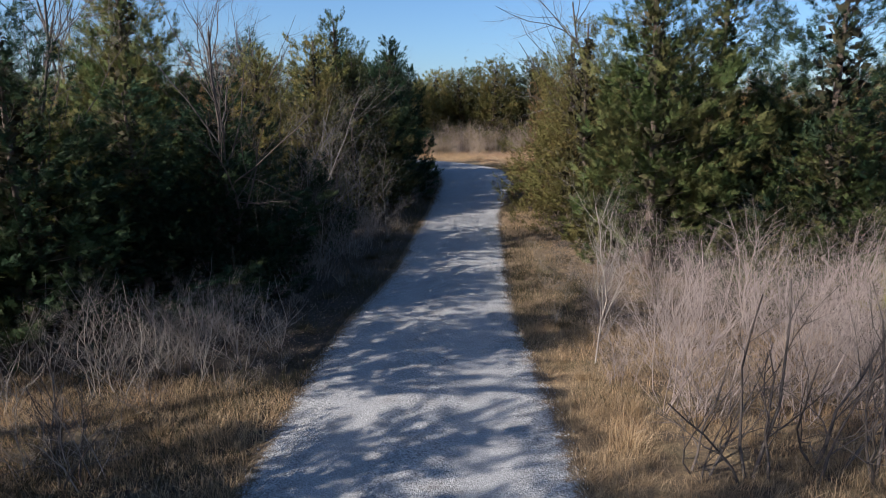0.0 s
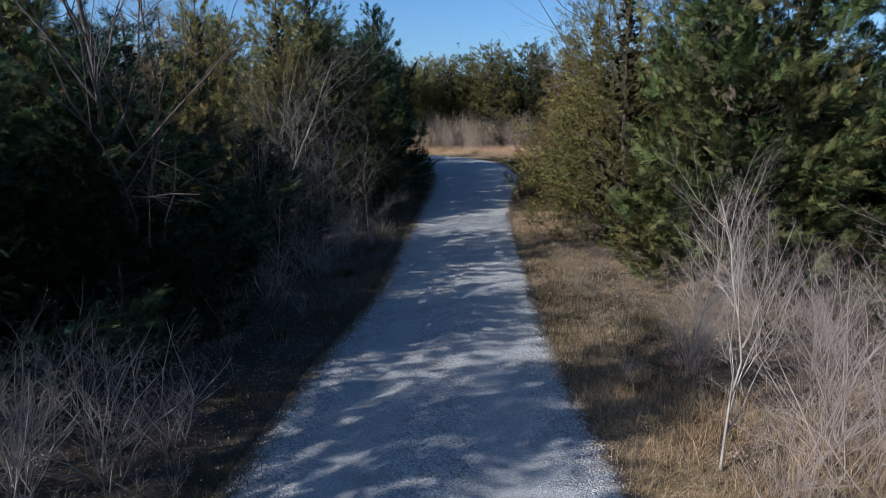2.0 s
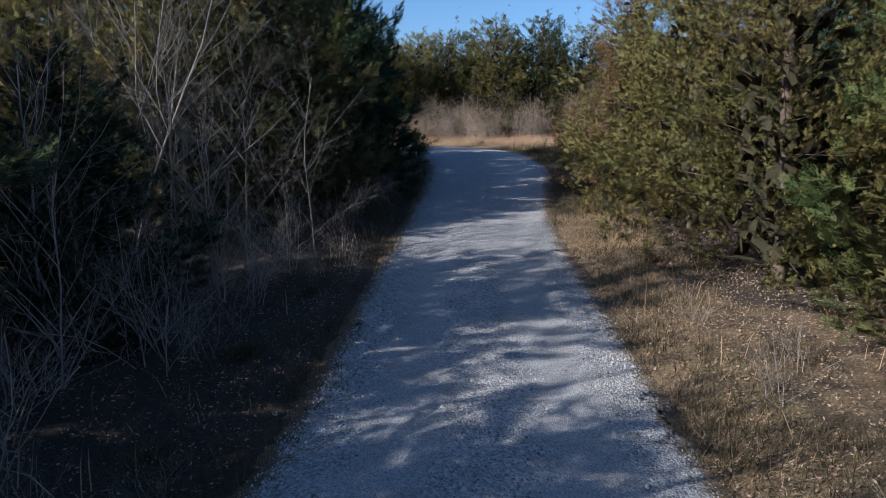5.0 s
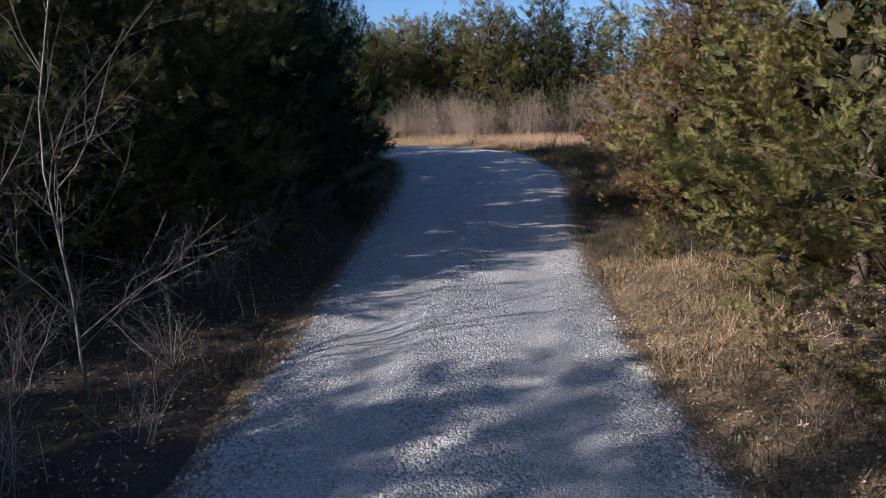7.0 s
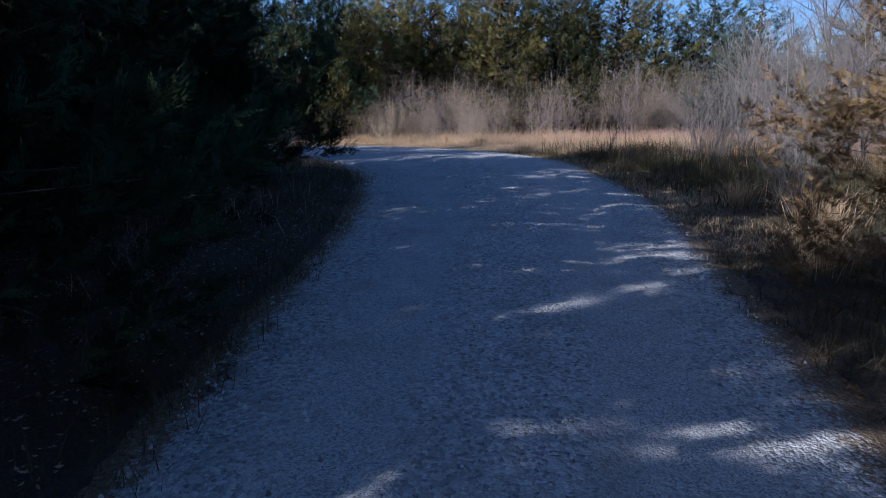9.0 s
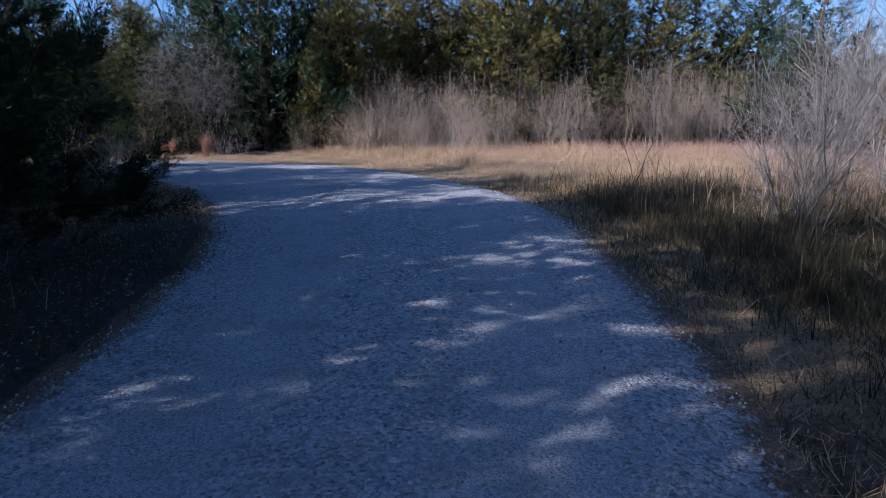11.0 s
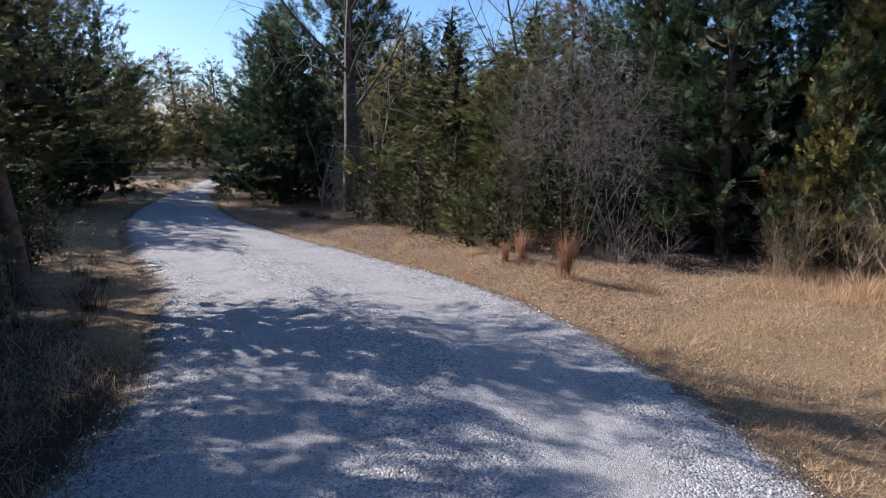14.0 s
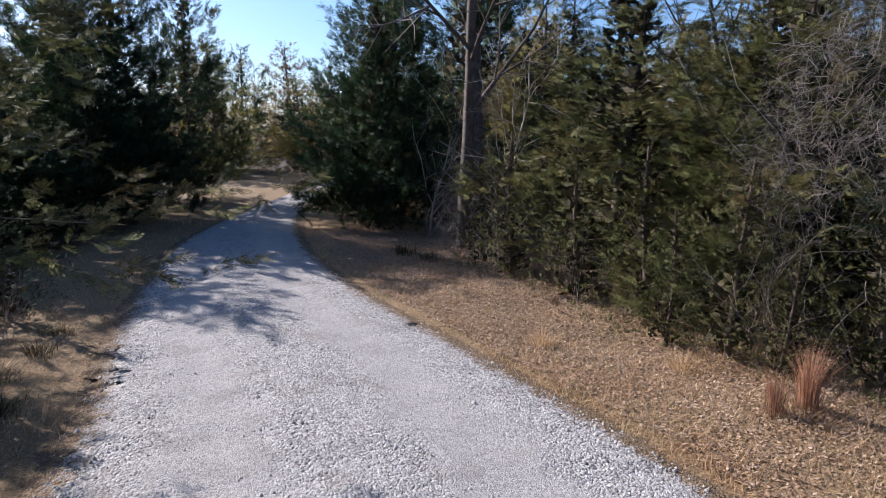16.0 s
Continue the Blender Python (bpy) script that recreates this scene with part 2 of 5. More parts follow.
# ---------------------------------------------------------------- mesh tools
def mesh_of(name, verts, faces, mat, smooth=False, normals=None, uv=None):
    """A mesh from arrays; faces is n x 3 or n x 4."""
    verts, faces = np.asarray(verts, np.float32), np.asarray(faces, np.int32)
    me = bpy.data.meshes.new(name)
    n, k = faces.shape
    me.vertices.add(len(verts))
    me.vertices.foreach_set("co", verts.ravel())
    me.loops.add(n * k)
    me.loops.foreach_set("vertex_index", faces.ravel())
    me.polygons.add(n)
    me.polygons.foreach_set("loop_start", np.arange(0, n * k, k, dtype=np.int32))
    if smooth:
        me.polygons.foreach_set("use_smooth", np.ones(n, bool))
    me.materials.append(mat)
    me.update(calc_edges=True)
    if uv is not None:
        me.uv_layers.new(name="spray").data.foreach_set("uv", np.asarray(uv, np.float32).ravel())
    if normals is not None:
        me.polygons.foreach_set("use_smooth", np.ones(n, bool))
        me.normals_split_custom_set_from_vertices(np.asarray(normals, np.float32).tolist())
    return me


def part(name, me, parent, label=""):
    ob = new(name, me)
    ob.parent = parent
    return tagged(ob, label)


def unit(v):
    return v / np.maximum(np.linalg.norm(v, axis=-1, keepdims=True), 1e-9)


def branches(name, segs, mat, sides=3):
    """Tapered prisms along segments, rows of x0 y0 z0 x1 y1 z1 r0 r1."""
    s = np.asarray(segs, float)
    a, b = s[:, :3], s[:, 3:6]
    d = unit(b - a)
    u = unit(np.cross(d, np.where(np.abs(d[:, 2:]) > 0.9, [[1.0, 0, 0]], [[0, 0, 1.0]])))
    v = np.cross(d, u)
    rings = []
    for p, r in ((a, s[:, 6:7]), (b, s[:, 7:8])):
        for i in range(sides):
            w = 2 * math.pi * i / sides
            rings.append(p + r * (u * math.cos(w) + v * math.sin(w)))
    verts = np.stack(rings, 1).reshape(-1, 3)
    base = np.arange(len(s))[:, None] * 2 * sides
    faces = np.concatenate([base + [i, (i + 1) % sides, sides + (i + 1) % sides, sides + i] for i in range(sides)])
    return mesh_of(name, verts, faces, mat, sides > 3)


def tube(name, axis, rad, mat, sides=8):
    """One round tapered stem through the points of axis."""
    d = unit(np.gradient(axis, axis=0))
    u = unit(np.cross(d, [[0.02, 1.0, 0.03]]))
    v = np.cross(d, u)
    w = np.arange(sides) * 2 * math.pi / sides
    swell = 1 + 0.12 * np.sin(3 * w)[None]
    verts = axis[:, None] + (rad[:, None] * swell)[..., None] * (u[:, None] * np.cos(w)[None, :, None] + v[:, None] * np.sin(w)[None, :, None])
    n = len(axis)
    i = np.arange(n - 1)[:, None] * sides
    faces = np.concatenate([i + [k, (k + 1) % sides, sides + (k + 1) % sides, sides + k] for k in range(sides)])
    return mesh_of(name, verts.reshape(-1, 3), faces, mat, True)


# ---------------------------------------------------------------- lie of the land
_y = np.arange(-60.0, 120.0, 0.5)
_z = np.interp(_y, [-60, 16, 23.5, 29.9, 37.3, 42.7, 64, 120], [0, 0, 0.373, 0.747, 1.227, 1.30, 1.17, 1.17])
_z = np.convolve(np.pad(_z, 4, mode="edge"), np.ones(9) / 9, mode="valid")

# the road's two edges, as pairs: left x, y, right x, y
EDGES = np.array([
    (-2.95, -30, 1.5, -30), (-2.8, -8, 1.55, -8), (-2.40, 7.5, 1.65, 7.5), (-2.03, 13.1, 1.55, 13.1), (-1.28, 17.6, 1.76, 17.6),
    (-0.96, 21.6, 1.97, 21.6), (-0.59, 25.6, 2.29, 25.6), (-0.27, 29.9, 3.04, 29.9), (-0.02, 33.1, 3.62, 33.1),
    (-0.16, 35.7, 3.56, 36.1), (-0.64, 37.5, 3.41, 38.1), (-1.71, 39.7, 2.67, 40.4), (-2.67, 41.0, 1.39, 42.7),
    (-3.95, 42.0, -0.45, 45.2), (-5.44, 43.0, -3.3, 47.0), (-7.3, 43.85, -6.1, 47.8), (-9.07, 44.5, -8.8, 47.98), (-12.4, 45.2, -13.0, 48.2),
    (-17.5, 46.8, -17.7, 49.2), (-22.6, 49.7, -23.7, 51.8), (-28.8, 53.9, -29.9, 56.0), (-38, 61, -39.2, 62.8)])


def glide(rows, n):
    """Catmull-Rom through rows, n steps to each."""
    p = np.vstack([2 * rows[0] - rows[1], rows, 2 * rows[-1] - rows[-2]])
    t = np.linspace(0, 1, n, endpoint=False)[:, None]
    out = []
    for i in range(1, len(p) - 2):
        a, b, c, d = p[i - 1:i + 3]
        out.append(0.5 * (2 * b + (c - a) * t + (2 * a - 5 * b + 4 * c - d) * t ** 2 + (3 * b - a - 3 * c + d) * t ** 3))
    return np.vstack(out + [rows[-1:]])


ROAD = glide(EDGES, 14)
_mid = (ROAD[:, :2] + ROAD[:, 2:]) / 2
_half = np.linalg.norm(ROAD[:, :2] - ROAD[:, 2:], axis=1) / 2


def off_road(x, y):
    """Metres from the road's edge, negative upon it."""
    x, y = np.asarray(x, float).ravel(), np.asarray(y, float).ravel()
    out = np.empty(len(x))
    for i in range(0, len(x), 4000):
        d = np.hypot(x[i:i + 4000, None] - _mid[None, :, 0], y[i:i + 4000, None] - _mid[None, :, 1])
        out[i:i + 4000] = (d - _half[None]).min(1)
    return out


def lumps(x, y):
    return 0.06 * np.sin(1.3 * x + 0.7 * np.sin(0.9 * y)) * np.sin(1.1 * y + 0.5) + 0.035 * np.sin(3.1 * x + 1.7 * y) * np.sin(2.3 * y - 1.1 * x)


def ground(x, y):
    x, y = np.asarray(x, float), np.asarray(y, float)
    z = np.interp(y, _y, _z)
    d = off_road(x, y).reshape(x.shape)
    return z + lumps(x, y) * np.clip(d / 1.5, 0, 1) - 0.05 * np.clip((0.25 - d) / 0.3, 0, 1)


def level(x, y):
    return float(ground(np.array([x]), np.array([y]))[0])


def field(x, y):
    """The open grass to the right of the bend: true inside."""
    return ((x > 2.6) & (y > 34.5) & (y < 53.5) & (x < 15)) | ((x > -3.6) & (x <= 2.6) & (y > 50.2 - 0.45 * np.clip(x + 2.0, 0, 4)) & (y < 53.5))


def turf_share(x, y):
    """How far grass covers the ground: verges, the field and the mown corner outside the bend; cut back to darken
    ground in shade.
    """
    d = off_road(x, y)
    # low shares on the left and mid verge let dark earth stand for shade
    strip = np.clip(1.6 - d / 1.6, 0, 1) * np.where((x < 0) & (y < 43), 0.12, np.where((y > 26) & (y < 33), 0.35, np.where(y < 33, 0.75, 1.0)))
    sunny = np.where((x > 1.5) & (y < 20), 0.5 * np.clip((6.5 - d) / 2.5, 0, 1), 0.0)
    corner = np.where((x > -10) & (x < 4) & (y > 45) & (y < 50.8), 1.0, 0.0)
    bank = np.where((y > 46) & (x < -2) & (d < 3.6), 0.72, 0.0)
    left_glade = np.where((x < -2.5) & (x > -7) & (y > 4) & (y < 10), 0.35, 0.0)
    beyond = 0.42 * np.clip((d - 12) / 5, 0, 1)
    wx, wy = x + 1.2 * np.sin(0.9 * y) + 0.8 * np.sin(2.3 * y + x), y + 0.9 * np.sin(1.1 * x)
    # the field's near part is cut to 0.35, darkening it as shade
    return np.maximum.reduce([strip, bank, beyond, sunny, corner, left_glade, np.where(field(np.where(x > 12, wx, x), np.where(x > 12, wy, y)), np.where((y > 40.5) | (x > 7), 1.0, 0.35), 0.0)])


def build_ground():
    def axis(lo, hi, step, far):
        inner = np.arange(lo, hi + step / 2, step)
        grow = np.cumsum(step * 1.22 ** np.arange(1, 36))
        grow = grow[grow < far]
        return np.concatenate([(lo - grow)[::-1], inner, hi + grow])
    xs, ys = axis(-26, 14, 0.4, 1500), axis(-4, 58, 0.4, 1500)
    X, Y = np.meshgrid(xs, ys)
    Z = ground(X.ravel(), Y.ravel()).reshape(X.shape)
    verts = np.stack([X, Y, Z], -1).reshape(-1, 3)
    i = np.arange(len(ys) - 1)[:, None] * len(xs) + np.arange(len(xs) - 1)[None]
    i = i.ravel()[:, None]
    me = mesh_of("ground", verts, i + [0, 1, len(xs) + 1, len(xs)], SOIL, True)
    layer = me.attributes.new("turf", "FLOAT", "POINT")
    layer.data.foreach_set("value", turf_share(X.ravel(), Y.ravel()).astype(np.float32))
    tagged(new("ground", me), "brown winter earth with thatch and fallen leaves under the trees", "ground", kind="structure")


def build_road():
    """The lane: a crowned bed with wheel tracks, whose margins thin out and slip under the verges."""
    rng = np.random.default_rng(5)
    fine = glide(EDGES, 64)
    L, R = fine[:, :2], fine[:, 2:]
    side, wide = unit(R - L), np.linalg.norm(R - L, axis=1)[:, None]
    inner = np.linspace(0, 1, 19)
    n, k = len(fine), 25
    wander = rng.normal(0, 1, (n, 2))
    wander = sum(np.roll(wander, q, 0) for q in range(-4, 5)) / 3
    reach = 0.10 * wander + rng.normal(0, 0.02, (n, 2))
    over = np.array([0.42, 0.28, 0.14])
    first = -(over[None] + reach[:, :1]) / wide
    last = 1 + (over[::-1][None] + reach[:, 1:]) / wide
    s = np.hstack([first, np.tile(inner, (n, 1)), last])
    P = L[:, None] + (R - L)[:, None] * s[..., None]
    out = np.maximum(np.maximum(-s, s - 1), 0) * wide
    w = np.minimum(np.abs(2 * s - 1), 1)
    across = s - 0.5
    z = np.interp(P[..., 1], _y, _z)
    crown = 0.05 * (1 - w ** 2) + 0.02
    ruts = -0.025 * (np.exp(-((across + 0.24) / 0.09) ** 2) + np.exp(-((across - 0.24) / 0.09) ** 2))
    rough = 0.008 * np.sin(7 * P[..., 0] + 3 * P[..., 1]) * np.sin(5 * P[..., 1] - 2 * P[..., 0]) + rng.normal(0, 0.004, s.shape)
    z = z + crown + ruts + rough - 0.17 * out
    verts = np.concatenate([P, z[..., None]], -1).reshape(-1, 3)
    i = (np.arange(n - 1)[:, None] * k + np.arange(k - 1)[None]).ravel()[:, None]
    me = mesh_of("road", verts, i + [0, 1, k + 1, k], GRAVEL, True)
    loose = 1 - 0.95 * (np.exp(-((across + 0.24) / 0.11) ** 2) + np.exp(-((across - 0.24) / 0.11) ** 2)) + np.where(w > 0.8, 0.4, 0.0)
    margin = np.clip((out + 0.25 - np.minimum(s, 1 - s).clip(0, 1) * wide) / 0.6, 0, 1)
    for name, value in (("loose", loose), ("margin", margin)):
        me.attributes.new(name, "FLOAT", "POINT").data.foreach_set("value", value.ravel().astype(np.float32))
    tagged(new("road", me), "pale grey crushed limestone lane with worn wheel tracks", "gravel road", kind="structure")


build_ground()
build_road()


# ---------------------------------------------------------------- cedars
def cedar(seed, h, r, limbs, plumes, leaflets, size=1.0, skirt=0.03, thin=1.0, sprigs=1, gaps=0.6, cone=0.72, core=6, lift=1.0):
    """A red cedar: leaning tapered trunk, limbs that sweep up, and plumes of scale leaves along them. Three meshes."""
    rng = np.random.default_rng(seed)
    lean = rng.normal(0, 0.025, 2)
    zs = np.linspace(0, 1, 9)
    axis = np.stack([lean[0] * h * zs + 0.05 * np.sin(4 * zs + seed), lean[1] * h * zs + 0.05 * np.sin(3 * zs + 2 * seed), zs * h], 1)
    rad = 0.0145 * h * (1 - 0.92 * zs) + 0.010
    stem = axis.copy()
    stem[0, 2] -= 0.15
    u = skirt + (0.985 - skirt) * (np.arange(limbs) + rng.random(limbs)) / limbs
    turn = np.arange(limbs) * 2.39996 + rng.normal(0, 0.35, limbs)
    shape = np.clip((1 - u), 0, 1) ** cone * np.minimum(1, (u + 0.42) / 0.56)
    lobes = 1 + 0.22 * np.sin(2 * turn + seed) * np.sin(9 * u + seed * 1.3)
    reach = r * shape * lobes * rng.uniform(0.72, 1.18, limbs) + 0.06
    hollow = np.sin(3 * turn + seed) * np.sin(15 * u + 2 * seed) + 0.6 * np.sin(5 * turn - 11 * u + seed)
    reach *= np.where(hollow < -0.25, gaps, 1.08)
    rise = np.tan(np.radians((-4 + 66 * u) * lift + rng.normal(0, 8, limbs)))
    out = np.stack([np.cos(turn), np.sin(turn), np.zeros(limbs)], 1)
    root = np.stack([np.interp(u * h, axis[:, 2], axis[:, k]) for k in range(3)], 1)

    def along(i, s):
        return root[i] + out[i] * (reach[i] * s)[:, None] + np.stack([0 * s, 0 * s, reach[i] * (rise[i] * s * s * 0.7 + 0.12 * s)], 1)
    steps = np.linspace(0, 1, 4 if leaflets > 8 else 2)
    idx = np.arange(limbs)
    limb = []
    thick = 0.004 * h / 6 + 0.006 * reach / r
    for a, b in zip(steps[:-1], steps[1:]):
        limb.append(np.hstack([along(idx, np.full(limbs, a)), along(idx, np.full(limbs, b)), (thick * (1 - 0.85 * a))[:, None], (thick * (1 - 0.85 * b))[:, None]]))
    limb = np.vstack(limb)

    share = np.maximum(0.18, reach / reach.max())
    count = np.maximum(3, (plumes * share).astype(int))
    i = np.repeat(idx, count)
    n = len(i)
    s = 1 - rng.random(n) ** 1.35 * 0.72
    p = along(i, s)
    lateral = np.stack([-out[i][:, 1], out[i][:, 0], np.zeros(n)], 1)
    spread = reach[i] * (0.34 * (1.08 - s) + 0.10) + 0.05
    p += lateral * (rng.normal(0, 0.75, n) * spread)[:, None]
    p[:, 2] += rng.normal(0.02, 0.45, n) * spread
    point = unit(out[i] * rng.uniform(0.35, 1.0, n)[:, None] + lateral * rng.normal(0, 0.45, n)[:, None] + np.stack([0 * s, 0 * s, (rng.uniform(0.15, 1.0, n) + 0.4 * u[i]) * lift], 1))
    length = size * rng.uniform(0.22, 0.48, n) * (0.50 + 0.65 * share[i])
    # finer sprigs round each plume's axis, for trees that are passed closely
    if sprigs > 1:
        e = unit(rng.normal(0, 1, (n, sprigs, 3)))
        f = np.tile(np.linspace(0.05, 0.8, sprigs), (n, 1))
        p = (p[:, None] + point[:, None] * (length[:, None] * f)[..., None]).reshape(-1, 3)
        point = unit(point[:, None] + e * (0.95 - 0.55 * f)[..., None]).reshape(-1, 3)
        length = (length[:, None] * (0.46 - 0.16 * f) * rng.uniform(0.75, 1.25, (n, sprigs))).ravel()
        i = np.repeat(i, sprigs)
        n = len(i)
    # leaflets set round each plume
    k = leaflets
    a = rng.uniform(0, 2 * math.pi, (n, k))
    q = np.tile(np.linspace(0.0, 0.9, k), (n, 1)) + rng.uniform(-0.05, 0.05, (n, k))
    e1 = unit(np.cross(point, np.array([[0.31, 0.2, 0.93]]) + rng.normal(0, 0.1, (n, 3))))
    e2 = np.cross(point, e1)
    radial = e1[:, None] * np.cos(a)[..., None] + e2[:, None] * np.sin(a)[..., None]
    way = unit(point[:, None] + radial * (0.95 - 0.6 * q)[..., None])
    base = p[:, None] + point[:, None] * (length[:, None] * q)[..., None]
    ln = length[:, None] * (0.70 - 0.22 * q) * rng.uniform(0.75, 1.3, (n, k))
    wide = unit(np.cross(way, radial + rng.normal(0, 0.6, radial.shape))) * (ln * 0.29 * thin)[..., None]
    mid = base + way * (ln * 0.5)[..., None]
    sag = np.stack([0 * ln, 0 * ln, -0.10 * ln], -1)
    verts = np.stack([base, mid + wide + sag, base + way * ln[..., None], mid - wide + sag], 2).reshape(-1, 3)
    faces = np.arange(len(verts)).reshape(-1, 4)
    spray = np.tile(np.array([[0, 0.5], [0.5, 1.0], [1.0, 0.5], [0.5, 0.0]]), (n * k, 1))
    soft = unit(radial * 0.85 + (out[i] * 0.45 + [0, 0, 0.25])[:, None] + rng.normal(0, 0.38, radial.shape))
    soft = unit(np.repeat(soft.reshape(-1, 3), 4, 0) + rng.normal(0, 0.18, (4 * n * k, 3)))
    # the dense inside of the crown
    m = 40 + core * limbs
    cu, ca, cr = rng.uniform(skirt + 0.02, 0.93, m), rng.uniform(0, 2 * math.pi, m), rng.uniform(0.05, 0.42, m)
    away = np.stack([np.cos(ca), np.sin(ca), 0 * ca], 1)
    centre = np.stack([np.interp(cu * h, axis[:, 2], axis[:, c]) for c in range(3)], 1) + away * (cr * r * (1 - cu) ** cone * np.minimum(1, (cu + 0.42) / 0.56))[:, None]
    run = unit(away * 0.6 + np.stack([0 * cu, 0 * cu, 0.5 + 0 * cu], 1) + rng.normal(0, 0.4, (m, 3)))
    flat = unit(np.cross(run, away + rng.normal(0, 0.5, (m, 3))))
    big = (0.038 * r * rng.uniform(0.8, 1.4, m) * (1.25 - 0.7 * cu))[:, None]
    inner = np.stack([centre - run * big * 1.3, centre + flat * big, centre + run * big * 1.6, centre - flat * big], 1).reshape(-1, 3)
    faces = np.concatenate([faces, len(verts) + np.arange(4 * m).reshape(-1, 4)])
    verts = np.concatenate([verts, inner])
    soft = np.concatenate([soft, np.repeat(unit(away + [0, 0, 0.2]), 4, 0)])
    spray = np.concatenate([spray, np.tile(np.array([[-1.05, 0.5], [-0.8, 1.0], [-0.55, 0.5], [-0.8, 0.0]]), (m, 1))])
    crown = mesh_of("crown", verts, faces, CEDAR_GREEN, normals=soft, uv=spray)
    # the withered brown sprays of the inside, coloured dark for the shade in there
    crown.materials.append(CEDAR_INNER_SHADE)
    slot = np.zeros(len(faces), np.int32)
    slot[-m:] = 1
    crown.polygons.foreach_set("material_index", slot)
    return (tube("trunk", stem, rad, BARK_CEDAR), branches("branch_work", limb, BARK_CEDAR, 3), crown)


def plant(name, meshes, x, y, turn, scale, mats=(), sink=0.05):
    """Stands the parts of one plant under an Empty at its foot."""
    foot = new(name)
    foot.empty_display_size = 0.2
    foot.matrix_world = Matrix.LocRotScale((x, y, level(x, y) - sink), Euler((0, 0, turn)), Vector(scale))
    for me, mat in zip(meshes, mats or [None] * len(meshes)):
        ob = part(me.name.split(".")[0], me, foot)
        if ob.name.split(".")[0] in ("branch_work", "twig_mass", "blade_mass"):
            ob["kind"] = "stuff"
        if mat:
            ob.material_slots[0].link = "OBJECT"
            ob.material_slots[0].material = mat
    return foot


CLOSE = [cedar(71 + 7 * i, 6.5, 2.1, 120, 36, 7, 0.80, sprigs=5, gaps=0.72, thin=1.1) for i in range(3)]
RAISED = cedar(113, 6.5, 2.1, 104, 36, 7, 0.80, 0.29, sprigs=4, gaps=0.7, thin=1.1, lift=0.4)
NEAR = [cedar(11 + 7 * i, 6.5, 2.1, 116, 38, 11, 0.84) for i in range(4)]
MIDDLE = [cedar(31 + 7 * i, 6.5, 2.1, 92, 28, 9, 0.95, thin=1.1, gaps=0.85) for i in range(3)]
FAR = [cedar(51 + 7 * i, 6.5, 2.0, 84, 22, 5, 1.15, thin=1.2, gaps=0.85, cone=0.75, core=3) for i in range(3)]
GROVE = [cedar(131 + 7 * i, 6.5, 2.1, 130, 40, 10, 0.80, thin=1.0, gaps=0.9, cone=0.62, core=2) for i in range(3)]
OPEN = [cedar(151 + 7 * i, 6.5, 2.1, 100, 26, 9, 0.78, 0.09, gaps=0.55, thin=1.0, lift=0.35) for i in range(2)]
HIGH_CROWN = cedar(91, 8.5, 2.0, 60, 26, 8, 1.0, 0.42)
SMALL = cedar(97, 2.6, 0.95, 56, 16, 7, 0.55, 0.03, sprigs=2, thin=0.9)

LOOKS = {
    "green": (CEDAR_GREEN, "green red cedar, dense to the ground beside the lane"),
    "dark": (CEDAR_DARK_SHADE, "blue-green red cedar by the lane, foliage toned dark to stand for shade"),
    "olive": (CEDAR_OLIVE, "olive-gold winter red cedar, sunlit and full to the ground"),
    "moss": (CEDAR_MOSS, "mossy brown-green red cedar on the leafy bank"),
    "rust": (CEDAR_RUST, "rust-brown winter red cedar at the lane's edge"),
}
